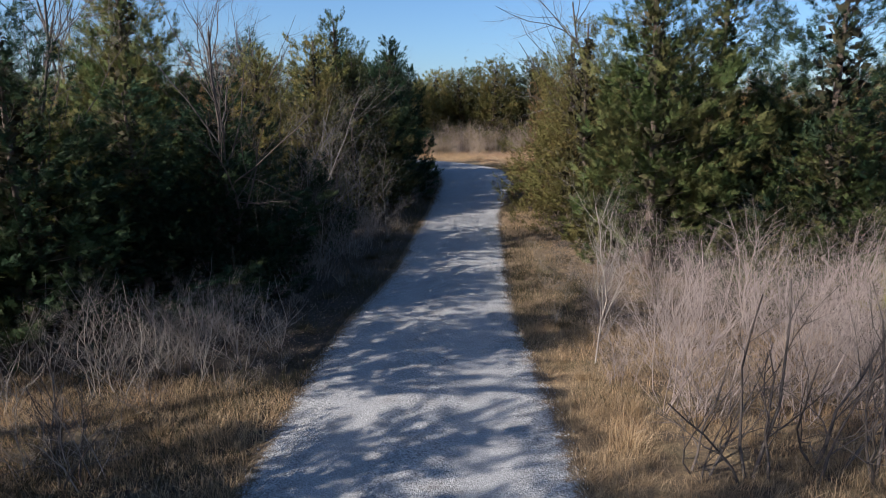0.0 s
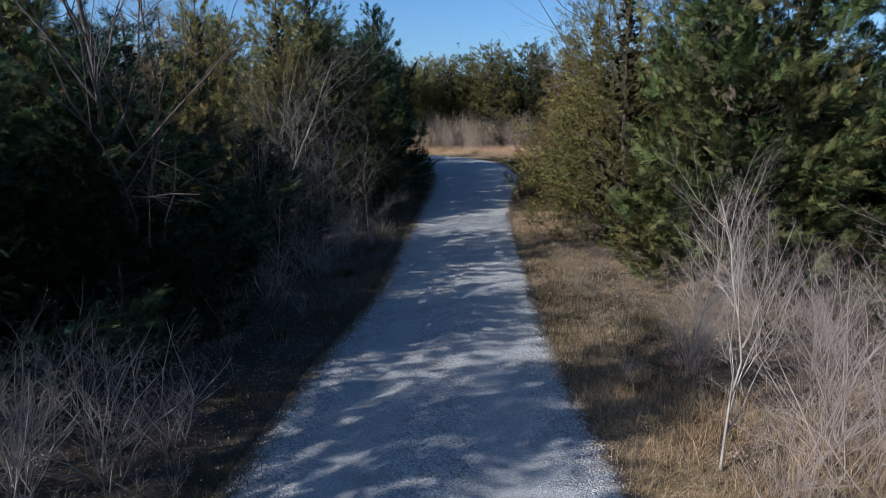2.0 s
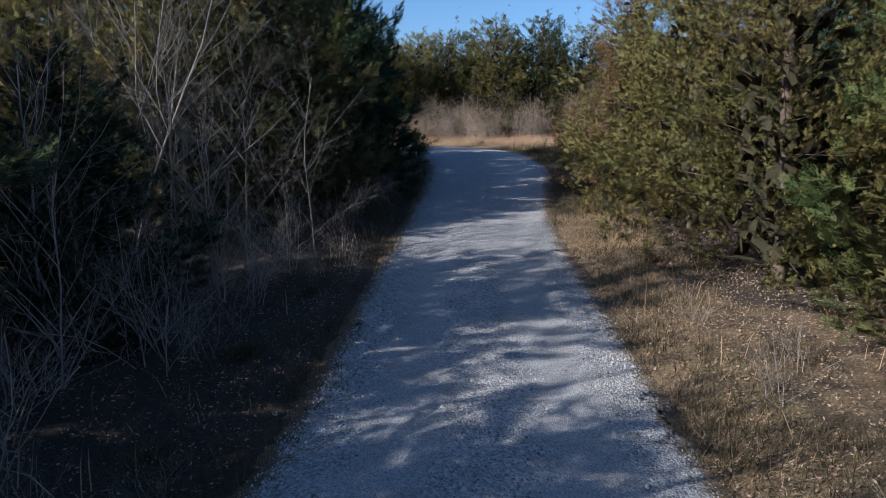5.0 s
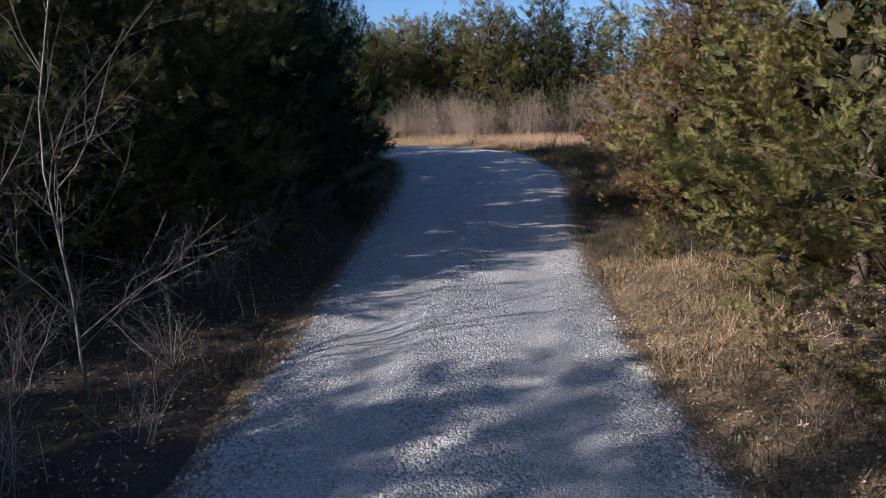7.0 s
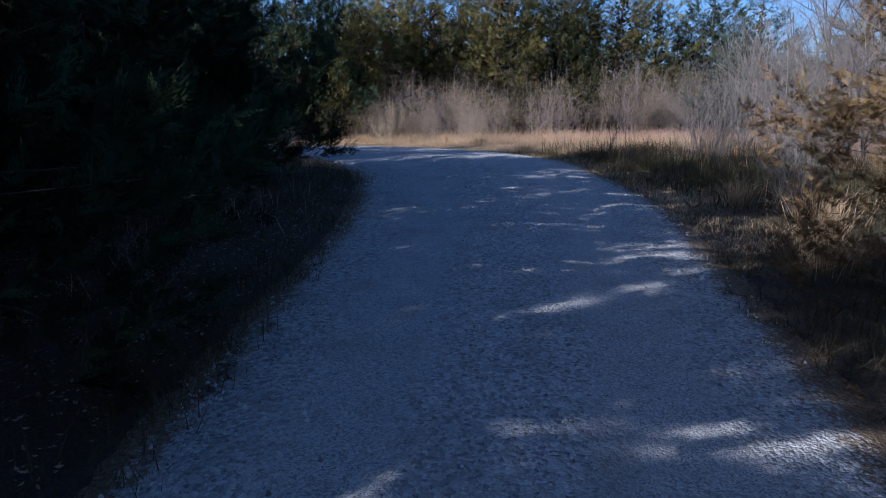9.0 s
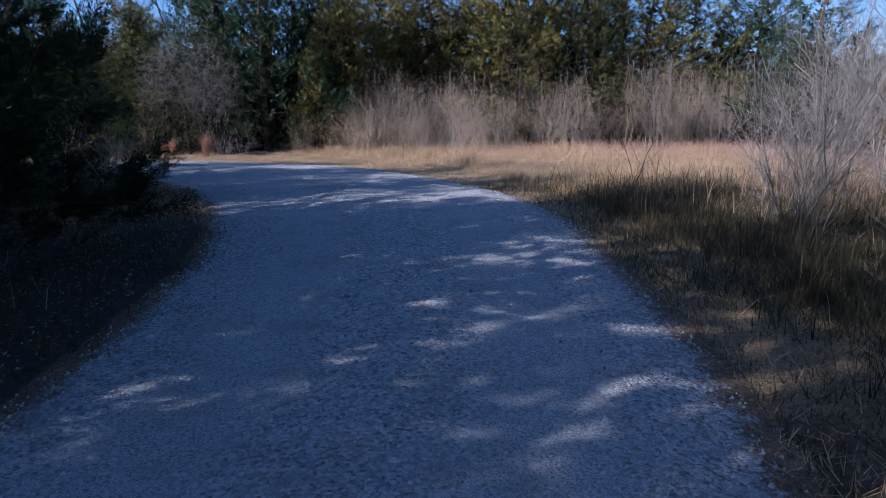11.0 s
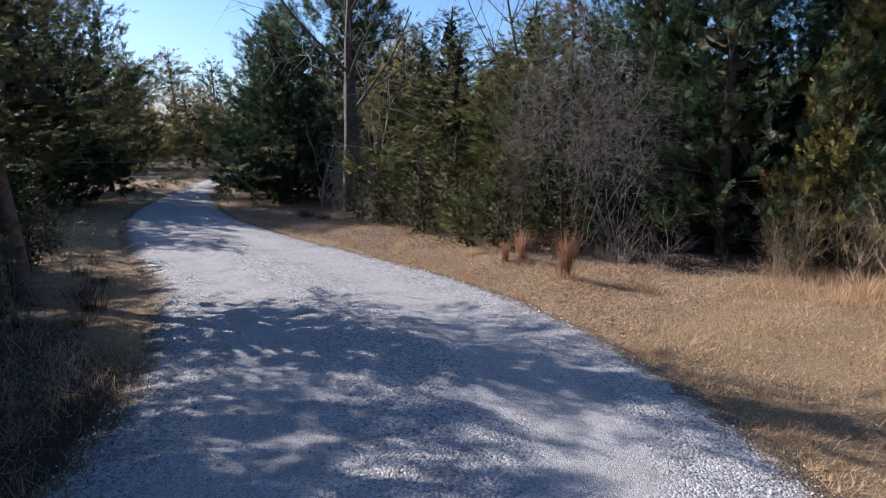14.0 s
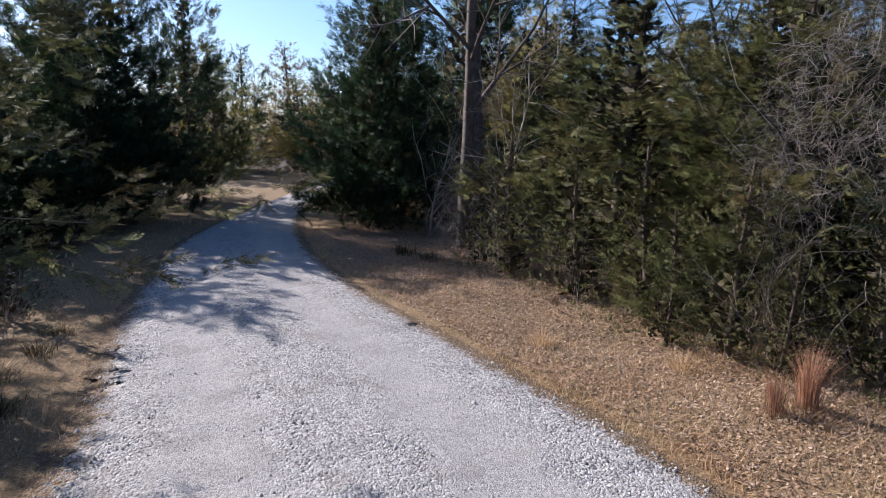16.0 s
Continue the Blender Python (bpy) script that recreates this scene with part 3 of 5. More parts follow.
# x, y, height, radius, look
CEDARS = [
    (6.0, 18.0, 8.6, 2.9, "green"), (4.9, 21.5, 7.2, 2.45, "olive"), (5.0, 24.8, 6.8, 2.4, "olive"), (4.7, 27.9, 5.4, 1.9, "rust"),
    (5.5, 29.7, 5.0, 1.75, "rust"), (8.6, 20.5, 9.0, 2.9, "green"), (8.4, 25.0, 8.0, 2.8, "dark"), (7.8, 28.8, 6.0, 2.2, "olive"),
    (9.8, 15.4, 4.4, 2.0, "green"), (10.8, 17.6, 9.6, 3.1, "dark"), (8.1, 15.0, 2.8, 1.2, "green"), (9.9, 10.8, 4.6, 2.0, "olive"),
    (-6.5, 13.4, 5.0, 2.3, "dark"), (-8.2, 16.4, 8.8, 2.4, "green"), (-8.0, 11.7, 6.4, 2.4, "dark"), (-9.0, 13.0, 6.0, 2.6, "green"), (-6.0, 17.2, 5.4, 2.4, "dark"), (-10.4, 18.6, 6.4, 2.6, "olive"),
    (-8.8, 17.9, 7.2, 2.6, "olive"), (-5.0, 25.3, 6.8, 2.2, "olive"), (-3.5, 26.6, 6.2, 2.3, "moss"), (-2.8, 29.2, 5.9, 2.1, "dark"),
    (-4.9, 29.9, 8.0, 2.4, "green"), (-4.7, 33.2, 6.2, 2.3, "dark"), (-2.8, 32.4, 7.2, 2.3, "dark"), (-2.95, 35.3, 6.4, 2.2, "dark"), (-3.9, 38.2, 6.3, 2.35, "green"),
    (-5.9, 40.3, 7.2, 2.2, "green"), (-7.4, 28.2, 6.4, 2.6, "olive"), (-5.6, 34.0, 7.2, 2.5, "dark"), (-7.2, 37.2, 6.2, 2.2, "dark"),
    # (-7.4, 4.4) and (-6.4, 0.0) stand unseen, added for their shadows on the lane
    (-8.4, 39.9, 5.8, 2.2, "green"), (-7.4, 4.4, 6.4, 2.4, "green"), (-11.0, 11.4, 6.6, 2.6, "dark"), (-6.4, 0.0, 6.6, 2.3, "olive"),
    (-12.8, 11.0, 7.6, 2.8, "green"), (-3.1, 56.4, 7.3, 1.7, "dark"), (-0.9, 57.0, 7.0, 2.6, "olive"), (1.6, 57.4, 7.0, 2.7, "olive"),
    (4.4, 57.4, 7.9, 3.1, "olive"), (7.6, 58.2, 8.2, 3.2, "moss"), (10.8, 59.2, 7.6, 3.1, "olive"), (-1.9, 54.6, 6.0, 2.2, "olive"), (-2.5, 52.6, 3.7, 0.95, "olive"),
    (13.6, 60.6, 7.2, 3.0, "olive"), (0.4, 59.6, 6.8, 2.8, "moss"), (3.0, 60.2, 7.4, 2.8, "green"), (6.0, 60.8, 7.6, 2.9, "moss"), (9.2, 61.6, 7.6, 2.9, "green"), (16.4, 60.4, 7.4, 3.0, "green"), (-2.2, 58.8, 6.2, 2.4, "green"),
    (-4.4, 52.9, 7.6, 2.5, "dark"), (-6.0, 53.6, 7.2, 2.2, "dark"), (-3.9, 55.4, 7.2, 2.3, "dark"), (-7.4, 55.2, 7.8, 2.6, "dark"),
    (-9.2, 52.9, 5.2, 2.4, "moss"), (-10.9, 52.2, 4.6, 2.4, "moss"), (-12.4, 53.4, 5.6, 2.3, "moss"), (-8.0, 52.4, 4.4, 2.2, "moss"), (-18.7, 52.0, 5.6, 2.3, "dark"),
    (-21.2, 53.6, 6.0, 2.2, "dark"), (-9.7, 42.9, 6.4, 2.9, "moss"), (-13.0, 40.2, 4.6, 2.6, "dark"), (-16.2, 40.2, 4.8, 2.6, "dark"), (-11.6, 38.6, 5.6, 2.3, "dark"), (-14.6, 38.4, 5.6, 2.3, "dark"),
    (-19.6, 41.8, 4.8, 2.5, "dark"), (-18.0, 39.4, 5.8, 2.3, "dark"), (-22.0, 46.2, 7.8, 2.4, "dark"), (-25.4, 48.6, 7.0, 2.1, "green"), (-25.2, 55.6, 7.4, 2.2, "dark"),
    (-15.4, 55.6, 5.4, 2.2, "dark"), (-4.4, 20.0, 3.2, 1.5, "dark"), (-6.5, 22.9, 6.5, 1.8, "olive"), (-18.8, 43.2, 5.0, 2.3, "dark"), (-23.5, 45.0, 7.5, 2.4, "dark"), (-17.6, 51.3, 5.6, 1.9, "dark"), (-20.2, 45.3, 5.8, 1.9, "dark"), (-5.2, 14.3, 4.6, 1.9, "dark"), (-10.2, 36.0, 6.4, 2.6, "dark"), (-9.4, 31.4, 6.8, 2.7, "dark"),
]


def place_cedars():
    rng = random.Random(4)
    for k, (x, y, h, r, kind) in enumerate(CEDARS):
        mat, label = LOOKS[kind]
        gap = off_road([x], [y])[0]
        near = gap < 4.4 and -1 < y < 54 and x > -15
        close = near and gap < 4.2 and (x > 4 and y > 16 or 37 < y < 43 and x > -7)
        meshes = RAISED if (x, y) == (-9.7, 42.9) else OPEN[k % 2] if kind == "moss" and y > 50 and x < -8 else CLOSE[k % 3] if close else NEAR[k % 4] if near else GROVE[k % 3] if 54 < y < 62.5 and x > -4 else MIDDLE[k % 3] if gap < 14 and y < 62 and (x > -9 or gap < 6) else FAR[k % 3]
        scale = (r / 2.1, r / 2.1, h / 6.5)
        foot = plant("red_cedar", meshes, x, y, rng.uniform(0, 6.28), scale, (None, None, mat))
        tagged(foot, label, "cedar tree", "cedars along the lane")
    foot = plant("red_cedar", HIGH_CROWN, -17.4, 53.8, 0.4, (1.2, 1.2, 1.05), (None, None, CEDAR_DARK_SHADE))
    tagged(foot, "tall dark cedar with a high open crown, against the sky or unseen to cast shade", "cedar tree")
    # unseen cedar, added so that its high crown shades the right verge
    foot = plant("red_cedar", HIGH_CROWN, -7.5, 7.6, 1.2, (1.15, 1.15, 1.05), (None, None, CEDAR_DARK_SHADE))
    tagged(foot, "tall dark cedar with a high open crown, against the sky or unseen to cast shade", "cedar tree")
    # second unseen cedar, added to shade the lane past the sunny gap
    foot = plant("red_cedar", HIGH_CROWN, -9.2, 8.3, 3.1, (1.1, 1.1, 1.12), (None, None, CEDAR_DARK_SHADE))
    tagged(foot, "tall dark cedar with a high open crown, against the sky or unseen to cast shade", "cedar tree")
    # unseen cedar left of the start, added to shade the dark stems
    foot = plant("red_cedar", HIGH_CROWN, -8.6, 1.0, 2.2, (1.1, 1.1, 1.35), (None, None, CEDAR_DARK_SHADE))
    tagged(foot, "tall dark cedar with a high open crown, against the sky or unseen to cast shade", "cedar tree")
    foot = plant("red_cedar", HIGH_CROWN, -15.2, 52.6, 2.1, (1.1, 1.1, 1.18), (BARK_DARK, None, CEDAR_DARK_SHADE))
    tagged(foot, "tall dark cedar with a high open crown, against the sky or unseen to cast shade", "cedar tree")
    for x, y, s, kind in ((-3.4, 39.7, 1.0, "moss"), (-4.7, 41.2, 1.0, "green"), (-2.6, 38.2, 0.9, "dark"), (-6.3, 50.6, 0.7, "moss"), (-7.5, 50.2, 0.8, "moss"), (-8.2, 50.1, 0.6, "green"), (-6.9, 50.1, 0.5, "moss"), (-8.9, 50.6, 0.85, "moss"), (-11.7, 50.7, 0.9, "moss"), (-12.9, 51.0, 0.75, "moss"), (-11.4, 43.3, 0.6, "dark"), (-13.0, 43.9, 0.7, "dark"), (7.4, 13.4, 0.8, "olive"), (-3.3, 24.2, 1.4, "green"), (-3.9, 23.4, 1.1, "moss"), (5.2, 14.6, 0.45, "green"), (-10.2, 50.7, 1.0, "moss"), (-4.6, 13.2, 0.7, "dark"), (-4.2, 16.2, 0.8, "dark"), (-3.7, 18.9, 0.7, "dark")):
        mat, label = LOOKS[kind]
        foot = plant("young_cedar", SMALL, x, y, rng.uniform(0, 6.28), (s, s, s), (None, None, mat))
        tagged(foot, "low young cedar with upright sprays at the wood's edge", "cedar tree", "young cedars")


def clear_of(x, y, room):
    return all((x - c[0]) ** 2 + (y - c[1]) ** 2 > room * room for c in TAKEN)


TAKEN = [c[:2] for c in CEDARS]


def fill_woods():
    """The wood behind the first rows."""
    rng = random.Random(21)
    # the second zone is out of sight, added for shadows near the start
    zones = [(-21, -9, 6, 38, 25), (-16, -9, -8, 4, 4), (10.5, 22, 6, 34, 14), (-6, 24, 60, 68, 18), (-34, -9, 56, 66, 16), (-34, -24, 38, 46, 5), (-46, -26, 49, 66, 8), (16, 26, 36, 60, 7)]
    for x0, x1, y0, y1, want in zones:
        for _ in range(want * 6):
            if want <= 0:
                break
            x, y = rng.uniform(x0, x1), rng.uniform(y0, y1)
            if not clear_of(x, y, 2.5) or off_road([x], [y])[0] < 2.6 or (-17 < x < 0 and abs(y - 23.9 - 0.466 * x) < 1.5) or (x < 0 and 7.8 < y - 0.466 * x < 13.2):
                continue
            want -= 1
            TAKEN.append((x, y))
            kind = rng.choice(["green", "dark", "olive", "rust", "olive"])
            h, r = rng.uniform(4.8, 6.6) if x < 0 and y < 45 else rng.uniform(4.2, 5.4) if y > 58 and x > -8 else rng.uniform(5.2, 7.4), rng.uniform(2.1, 2.9)
            foot = plant("red_cedar", FAR[rng.randrange(3)], x, y, rng.uniform(0, 6.28), (r / 2, r / 2, h / 6.5), (None, None, LOOKS[kind][0]))
            tagged(foot, {"green": "green", "dark": "dark green", "olive": "olive-gold", "rust": "rust-brown"}[kind] + " red cedar in the wood behind the lane", "cedar tree", "cedars in the wood")


place_cedars()
fill_woods()


# ---------------------------------------------------------------- bare trees and brush
def grow(rng, p, d, length, r, depth, segs, bend, fork, rise, kids, clear=0):
    """One crooked branch in pieces, with side branches turning up to the light; segs goes to the list for its depth."""
    q, way, pieces = np.array(p, float), np.array(d, float), (2, 4, 5, 7)[depth]
    for k in range(pieces):
        way = unit(way + rng.normal(0, bend * (1.4 if depth == 0 else 1.0), 3) + np.array([0, 0, rise]))
        nxt = q + way * length / pieces
        r2 = r * ((0.72, 0.78, 0.80, 0.84)[depth])
        segs[min(depth, 1)].append((*q, *nxt, r, r2 if depth > 0 or k < pieces - 1 else 0.2 * r))
        if depth > 0 and k >= clear:
            for _ in range((kids[depth] if k else max(0, kids[depth] - 2)) if depth < 2 or k % 2 else kids[depth] - 2 + depth % 2):
                side = rng.normal(0, 1, 3)
                side = unit(side - way * float(side @ way))
                turn = fork * rng.uniform(0.5, 1.0)
                grow(rng, q + way * length / pieces * rng.uniform(0.1, 0.9), unit(way * math.cos(turn) + side * math.sin(turn)), length * rng.uniform(0.36, 0.66) * (1 - 0.35 * k / pieces), 0.5 * (r + r2) * rng.uniform(0.45, 0.68), depth - 1, segs, bend, fork, rise, kids)
        q, r = nxt, r2


def shrub(seed, h, stems, spread, mat, twig_mat, r=0.014, depth=2, bend=0.14, fork=0.75, rise=0.10, kids=(0, 2, 2), lower=0.6, clear=0):
    rng = np.random.default_rng(seed)
    segs = ([], [])
    for _ in range(stems):
        a, tilt = rng.uniform(0, 6.28), rng.uniform(0.0, spread)
        d = (math.cos(a) * math.sin(tilt), math.sin(a) * math.sin(tilt), math.cos(tilt))
        o = rng.normal(0, 0.05 * stems ** 0.5, 2)
        grow(rng, (o[0], o[1], -0.08), d, h * rng.uniform(lower, 1.0) * 0.72, r * rng.uniform(0.7, 1.3), depth, segs, bend, fork, rise, kids, clear)
    return (branches("branch_work", segs[1], mat, 4 if r > 0.02 else 3), branches("twig_mass", segs[0], twig_mat, 3))


def hanging(seed, h, r, count):
    """Bare vines hanging over a bushy frame: arching runners and drooping strands."""
    rng = np.random.default_rng(seed)
    frame_segs, strand_segs = [], []
    for _ in range(7):
        a = rng.uniform(0, 6.28)
        q, way = np.array([0.25 * math.cos(a), 0.25 * math.sin(a), -0.05]), np.array([0.25 * math.cos(a), 0.25 * math.sin(a), 1.0])
        rad, top = 0.011, h * rng.uniform(0.6, 1.0)
        for k in range(7):
            nxt = q + unit(way + rng.normal(0, 0.22, 3)) * top / 6.5
            frame_segs.append((*q, *nxt, rad, rad * 0.8))
            q, rad = nxt, rad * 0.8
            way = way + np.array([0.05 * math.cos(a), 0.05 * math.sin(a), -0.03])
    for _ in range(count):
        a, s = rng.uniform(0, 6.28), rng.random() ** 0.5
        z = h * (1 - 0.45 * s * s) * rng.uniform(0.42, 1.0)
        q = np.array([r * s * math.cos(a), r * s * math.sin(a), z])
        way = unit(np.array([0.7 * math.cos(a), 0.7 * math.sin(a), rng.uniform(-0.4, 0.9)]) + rng.normal(0, 0.4, 3))
        rad = rng.uniform(0.0018, 0.0042)
        for k in range(rng.integers(6, 13)):
            nxt = q + way * rng.uniform(0.05, 0.11)
            if nxt[2] < 0.02:
                break
            strand_segs.append((*q, *nxt, rad, rad * 0.9))
            if rng.random() < 0.35:
                spur = unit(way + rng.normal(0, 0.8, 3))
                strand_segs.append((*nxt, *(nxt + spur * rng.uniform(0.05, 0.14)), rad * 0.7, rad * 0.2))
            q, rad = nxt, rad * 0.9
            way = unit(way + rng.normal(0, 0.38, 3) + np.array([0, 0, -0.13]))
    return (branches("branch_work", frame_segs, BARK_DULL, 4), branches("twig_mass", strand_segs, BARK_DULL, 3))


GREY = [shrub(200 + i, 2.7, 6, 0.6, BARK_GREY, BARK_GREY, 0.010, 2, 0.16, 0.95, 0.05, (0, 3, 2)) for i in range(4)]
PINK = [shrub(230 + i, 3.1, 7, 0.5, TWIG_MAUVE, TWIG_MAUVE, 0.009, 2, 0.15, 0.85, 0.05, (0, 3, 3)) for i in range(3)]
WALL = [shrub(260 + i, 3.4, 12, 0.38, TWIG_MAUVE if i == 1 else TWIG_TAN, TWIG_MAUVE if i == 1 else TWIG_TAN, 0.009, 2, 0.15, 0.75, 0.05, (0, 3, 2)) for i in range(4)]
SAPLING = [shrub(300 + i, 3.8, 1 + i % 2, 0.16, BARK_GREY, BARK_GREY, 0.017, 3, 0.12, 0.85, 0.06, (0, 2, 2, 3), 0.85) for i in range(3)]
TALL = [shrub(330 + i, 10.5, 1, 0.10, BARK_DARK, BARK_DULL, 0.10, 3, 0.14, 0.95, 0.03, (0, 3, 2, 3), 0.95, 2) for i in range(3)]
STRAIGHT = shrub(345, 11.5, 1, 0.02, BARK_DARK, BARK_DULL, 0.12, 3, 0.065, 1.0, 0.03, (0, 3, 2, 3), 0.95, 2)
TANGLE = hanging(360, 4.6, 1.15, 760)
PALE = [shrub(394 + i, 5.2, 1, 0.04, BARK_DULL, BARK_DULL, 0.019, 3, 0.12, 0.95, 0.06, (0, 3, 2, 3), 0.9, 1) for i in range(2)]
STEMS = [shrub(410 + i, 3.8, 4, 0.5, BARK_DARK, BARK_DARK, 0.024, 2, 0.16, 0.8, 0.05, (0, 3, 2), 0.6) for i in range(2)]
CROOKED = shrub(423, 4.4, 1, 0.03, BARK_GREY, BARK_GREY, 0.024, 3, 0.12, 0.75, 0.07, (0, 3, 2, 3), 0.95, 1)
SPREAD = [shrub(440 + i, 4.2, 5, 0.75, BARK_DULL, BARK_DULL, 0.022, 2, 0.12, 0.75, 0.06, (0, 3, 3), 0.7) for i in range(2)]
STAKE = shrub(450, 1.5, 1, 0.05, BARK_PALE, BARK_PALE, 0.022, 1, 0.05, 0.8, 0.02, (0, 1), 0.95)
DEAD = shrub(371, 5.4, 1, 0.10, BARK_PALE, BARK_PALE, 0.045, 3, 0.17, 1.15, 0.0, (0, 2, 2, 4), 0.95)

# x, y, scale, label
GREY_AT = [(-2.1, 38.2, 0.8), (-1.8, 37.2, 0.7), (-2.4, 39.2, 0.7), (-5.4, 9.7, 1.0), (-4.6, 10.3, 0.95), (-3.9, 11.2, 0.9), (-5.2, 7.2, 0.8), (-6.4, 8.6, 1.0), (-5.7, 11.8, 1.0), (-4.3, 13.3, 0.85), (-4.9, 12.4, 0.9),
           (-7.2, 10.6, 1.1), (-3.5, 14.9, 0.8), (-3.3, 16.6, 0.8), (-6.2, 6.0, 0.9), (-4.4, 5.0, 0.75), (-7.6, 7.0, 1.0), (-2.9, 18.6, 0.85), (-2.6, 20.6, 0.9),
           (-3.3, 38.9, 0.75), (-3.8, 40.3, 0.75), (-2.6, 37.6, 0.8), (-4.6, 41.2, 0.7), (-7.2, 42.3, 0.6), (-9.4, 42.6, 0.7), (-8.6, 43.3, 0.45), (-10.4, 43.6, 0.5), (-11.9, 44.0, 0.5), (-4.9, 41.9, 0.5), (-3.0, 40.0, 0.55), (-13.9, 51.4, 0.75), (-13.0, 51.6, 0.7),
           (-15.8, 52.2, 0.9), (-11.4, 51.2, 0.55), (-4.6, 51.6, 0.5), (-6.0, 51.4, 0.5)]
PINK_AT = [(2.95, 9.9, 0.75), (5.4, 8.6, 1.2), (4.1, 8.8, 1.05), (4.2, 11.3, 1.1), (5.0, 14.2, 1.2), (5.2, 11.4, 1.2), (6.4, 9.4, 1.25), (6.2, 12.4, 1.25),
           (3.5, 13.4, 0.8), (7.4, 10.8, 1.3), (4.9, 32.4, 0.6), (5.8, 33.6, 0.85), (6.4, 35.0, 1.1), (5.9, 36.4, 0.9), (6.2, 37.6, 1.1), (7.4, 36.2, 1.4), (6.9, 38.3, 1.3), (7.6, 41.0, 1.05),
           (8.1, 37.2, 1.4), (8.9, 39.6, 1.35), (8.7, 35.4, 1.3), (9.8, 42.6, 1.3), (10.4, 37.6, 1.5), (11.2, 40.4, 1.5), (7.2, 33.2, 1.2)]


def place_bare():
    rng = random.Random(8)
    crowd = random.Random(77)
    more = [(crowd.uniform(-8.2, -3.6), crowd.uniform(6, 15), crowd.uniform(0.7, 1.1)) for _ in range(12)] + [(crowd.uniform(-3.9, -2.5), crowd.uniform(13, 24), crowd.uniform(0.4, 0.7)) for _ in range(7)]
    for k, (x, y, s) in enumerate(GREY_AT + more + [(-7.0 + 0.48 * j, 9.2 + 0.55 * (j % 3) + 0.16 * j, 0.95 + 0.08 * (j % 4)) for j in range(9)]):
        tagged(plant("bare_shrub", GREY[k % 4], x, y, rng.uniform(0, 6.28), (s, s, s)), "leafless grey shrub with fine forking twigs beside the lane", "shrub", "grey shrubs")
    more = [(crowd.uniform(3.4, 9.5), crowd.uniform(8.6, 14), crowd.uniform(0.85, 1.35)) for _ in range(20)]
    for k, (x, y, s) in enumerate(PINK_AT + more):
        tagged(plant("bare_shrub", PINK[k % 3], x, y, rng.uniform(0, 6.28), (s, s, s), (BARK_DULL, BARK_DULL) if 30 < y < 39 else ()), "leafless pinkish-brown shrub in a sunlit thicket", "shrub", "pinkish thicket")
    for k in range(96):
        x = -2.3 + 16.2 * (k + rng.random()) / 96
        y = 51.7 + 0.32 * max(0, x) + rng.uniform(0, 3.0) - (0.6 if x < 0 else 0)
        s = rng.uniform(0.55, 1.3) * (0.92 + 0.03 * (x + 2.6))
        tagged(plant("upright_shrub", WALL[k % 4], x, y, rng.uniform(0, 6.28), (s, s, s)), "leafless upright shrub in the pale brush before the cedars", "shrub", "upright brush")
    for k in range(26):
        x = crowd.uniform(-3.4, 3.5)
        s = crowd.uniform(0.4, 0.85)
        tagged(plant("upright_shrub", WALL[k % 4], x, 52.6 - 0.25 * (x + 3.4) + crowd.uniform(-0.9, 0.9), crowd.uniform(0, 6.28), (s, s, s)), "low leafless upright shrub at the brush's ragged end", "shrub", "upright brush")
    for k, (x, y, s, g) in enumerate([(3.4, 13.0, 0.95, 0), (-3.6, 18.2, 1.05, 2), (-3.0, 20.8, 0.9, 1),
                                      (-4.1, 19.0, 1.2, 0), (4.7, 16.2, 0.55, 0), (-5.2, 15.3, 0.9, 1), (-5.4, 23.6, 1.3, 2), (9.4, 37.9, 1.2, 2)]):
        tagged(plant("sapling", SAPLING[g], x, y, rng.uniform(0, 6.28), (s, s, s)), "bare pale-barked sapling forking low at the lane's edge", "sapling", "bare saplings")
    for k, (x, y, s) in enumerate([(-8.6, 14.2, 0.95), (-4.7, 14.0, 0.85), (-10.6, 16.8, 1.0), (-8.4, 23.4, 1.0), (-12.6, 21.6, 1.1), (-7.2, 25.4, 0.95), (5.3, 23.4, 1.1), (-15, 15, 1.1), (-14.6, 27.4, 1.1), (-9.0, 56.4, 0.95),
                                   (-12.4, 57.0, 1.0), (-3.6, 60.4, 1.0), (15.0, 47.5, 0.9), (13.6, 43.4, 0.8), (-28.4, 58.6, 0.8), (-26.6, 57.4, 0.8), (-31.0, 58.4, 0.85)]):
        tagged(plant("bare_tree", TALL[k % 3], x, y, rng.uniform(0, 6.28), (s, s, s), (BARK_DARK, BARK_DARK) if x > -5 and y < 20 else ()), "tall leafless broadleaf tree above the cedars", "bare tree", "bare trees")
    for k, (x, y, s) in enumerate([(-2.05, 22.75, 0.85), (-4.4, 21.4, 1.45), (-4.0, 21.7, 1.2), (-2.9, 24.2, 0.8), (-4.6, 18.6, 1.0), (-5.4, 22.6, 1.4), (-3.1, 22.2, 0.95), (-4.9, 23.6, 1.3), (-3.2, 19.8, 0.7), (-6.2, 20.4, 1.4)]):
        tagged(plant("bare_tree", PALE[k % 2], x, y, rng.uniform(0, 6.28), (s, s, s)), "slender bare tree with pale crooked branches before the cedars", "bare tree", "pale bare trees")
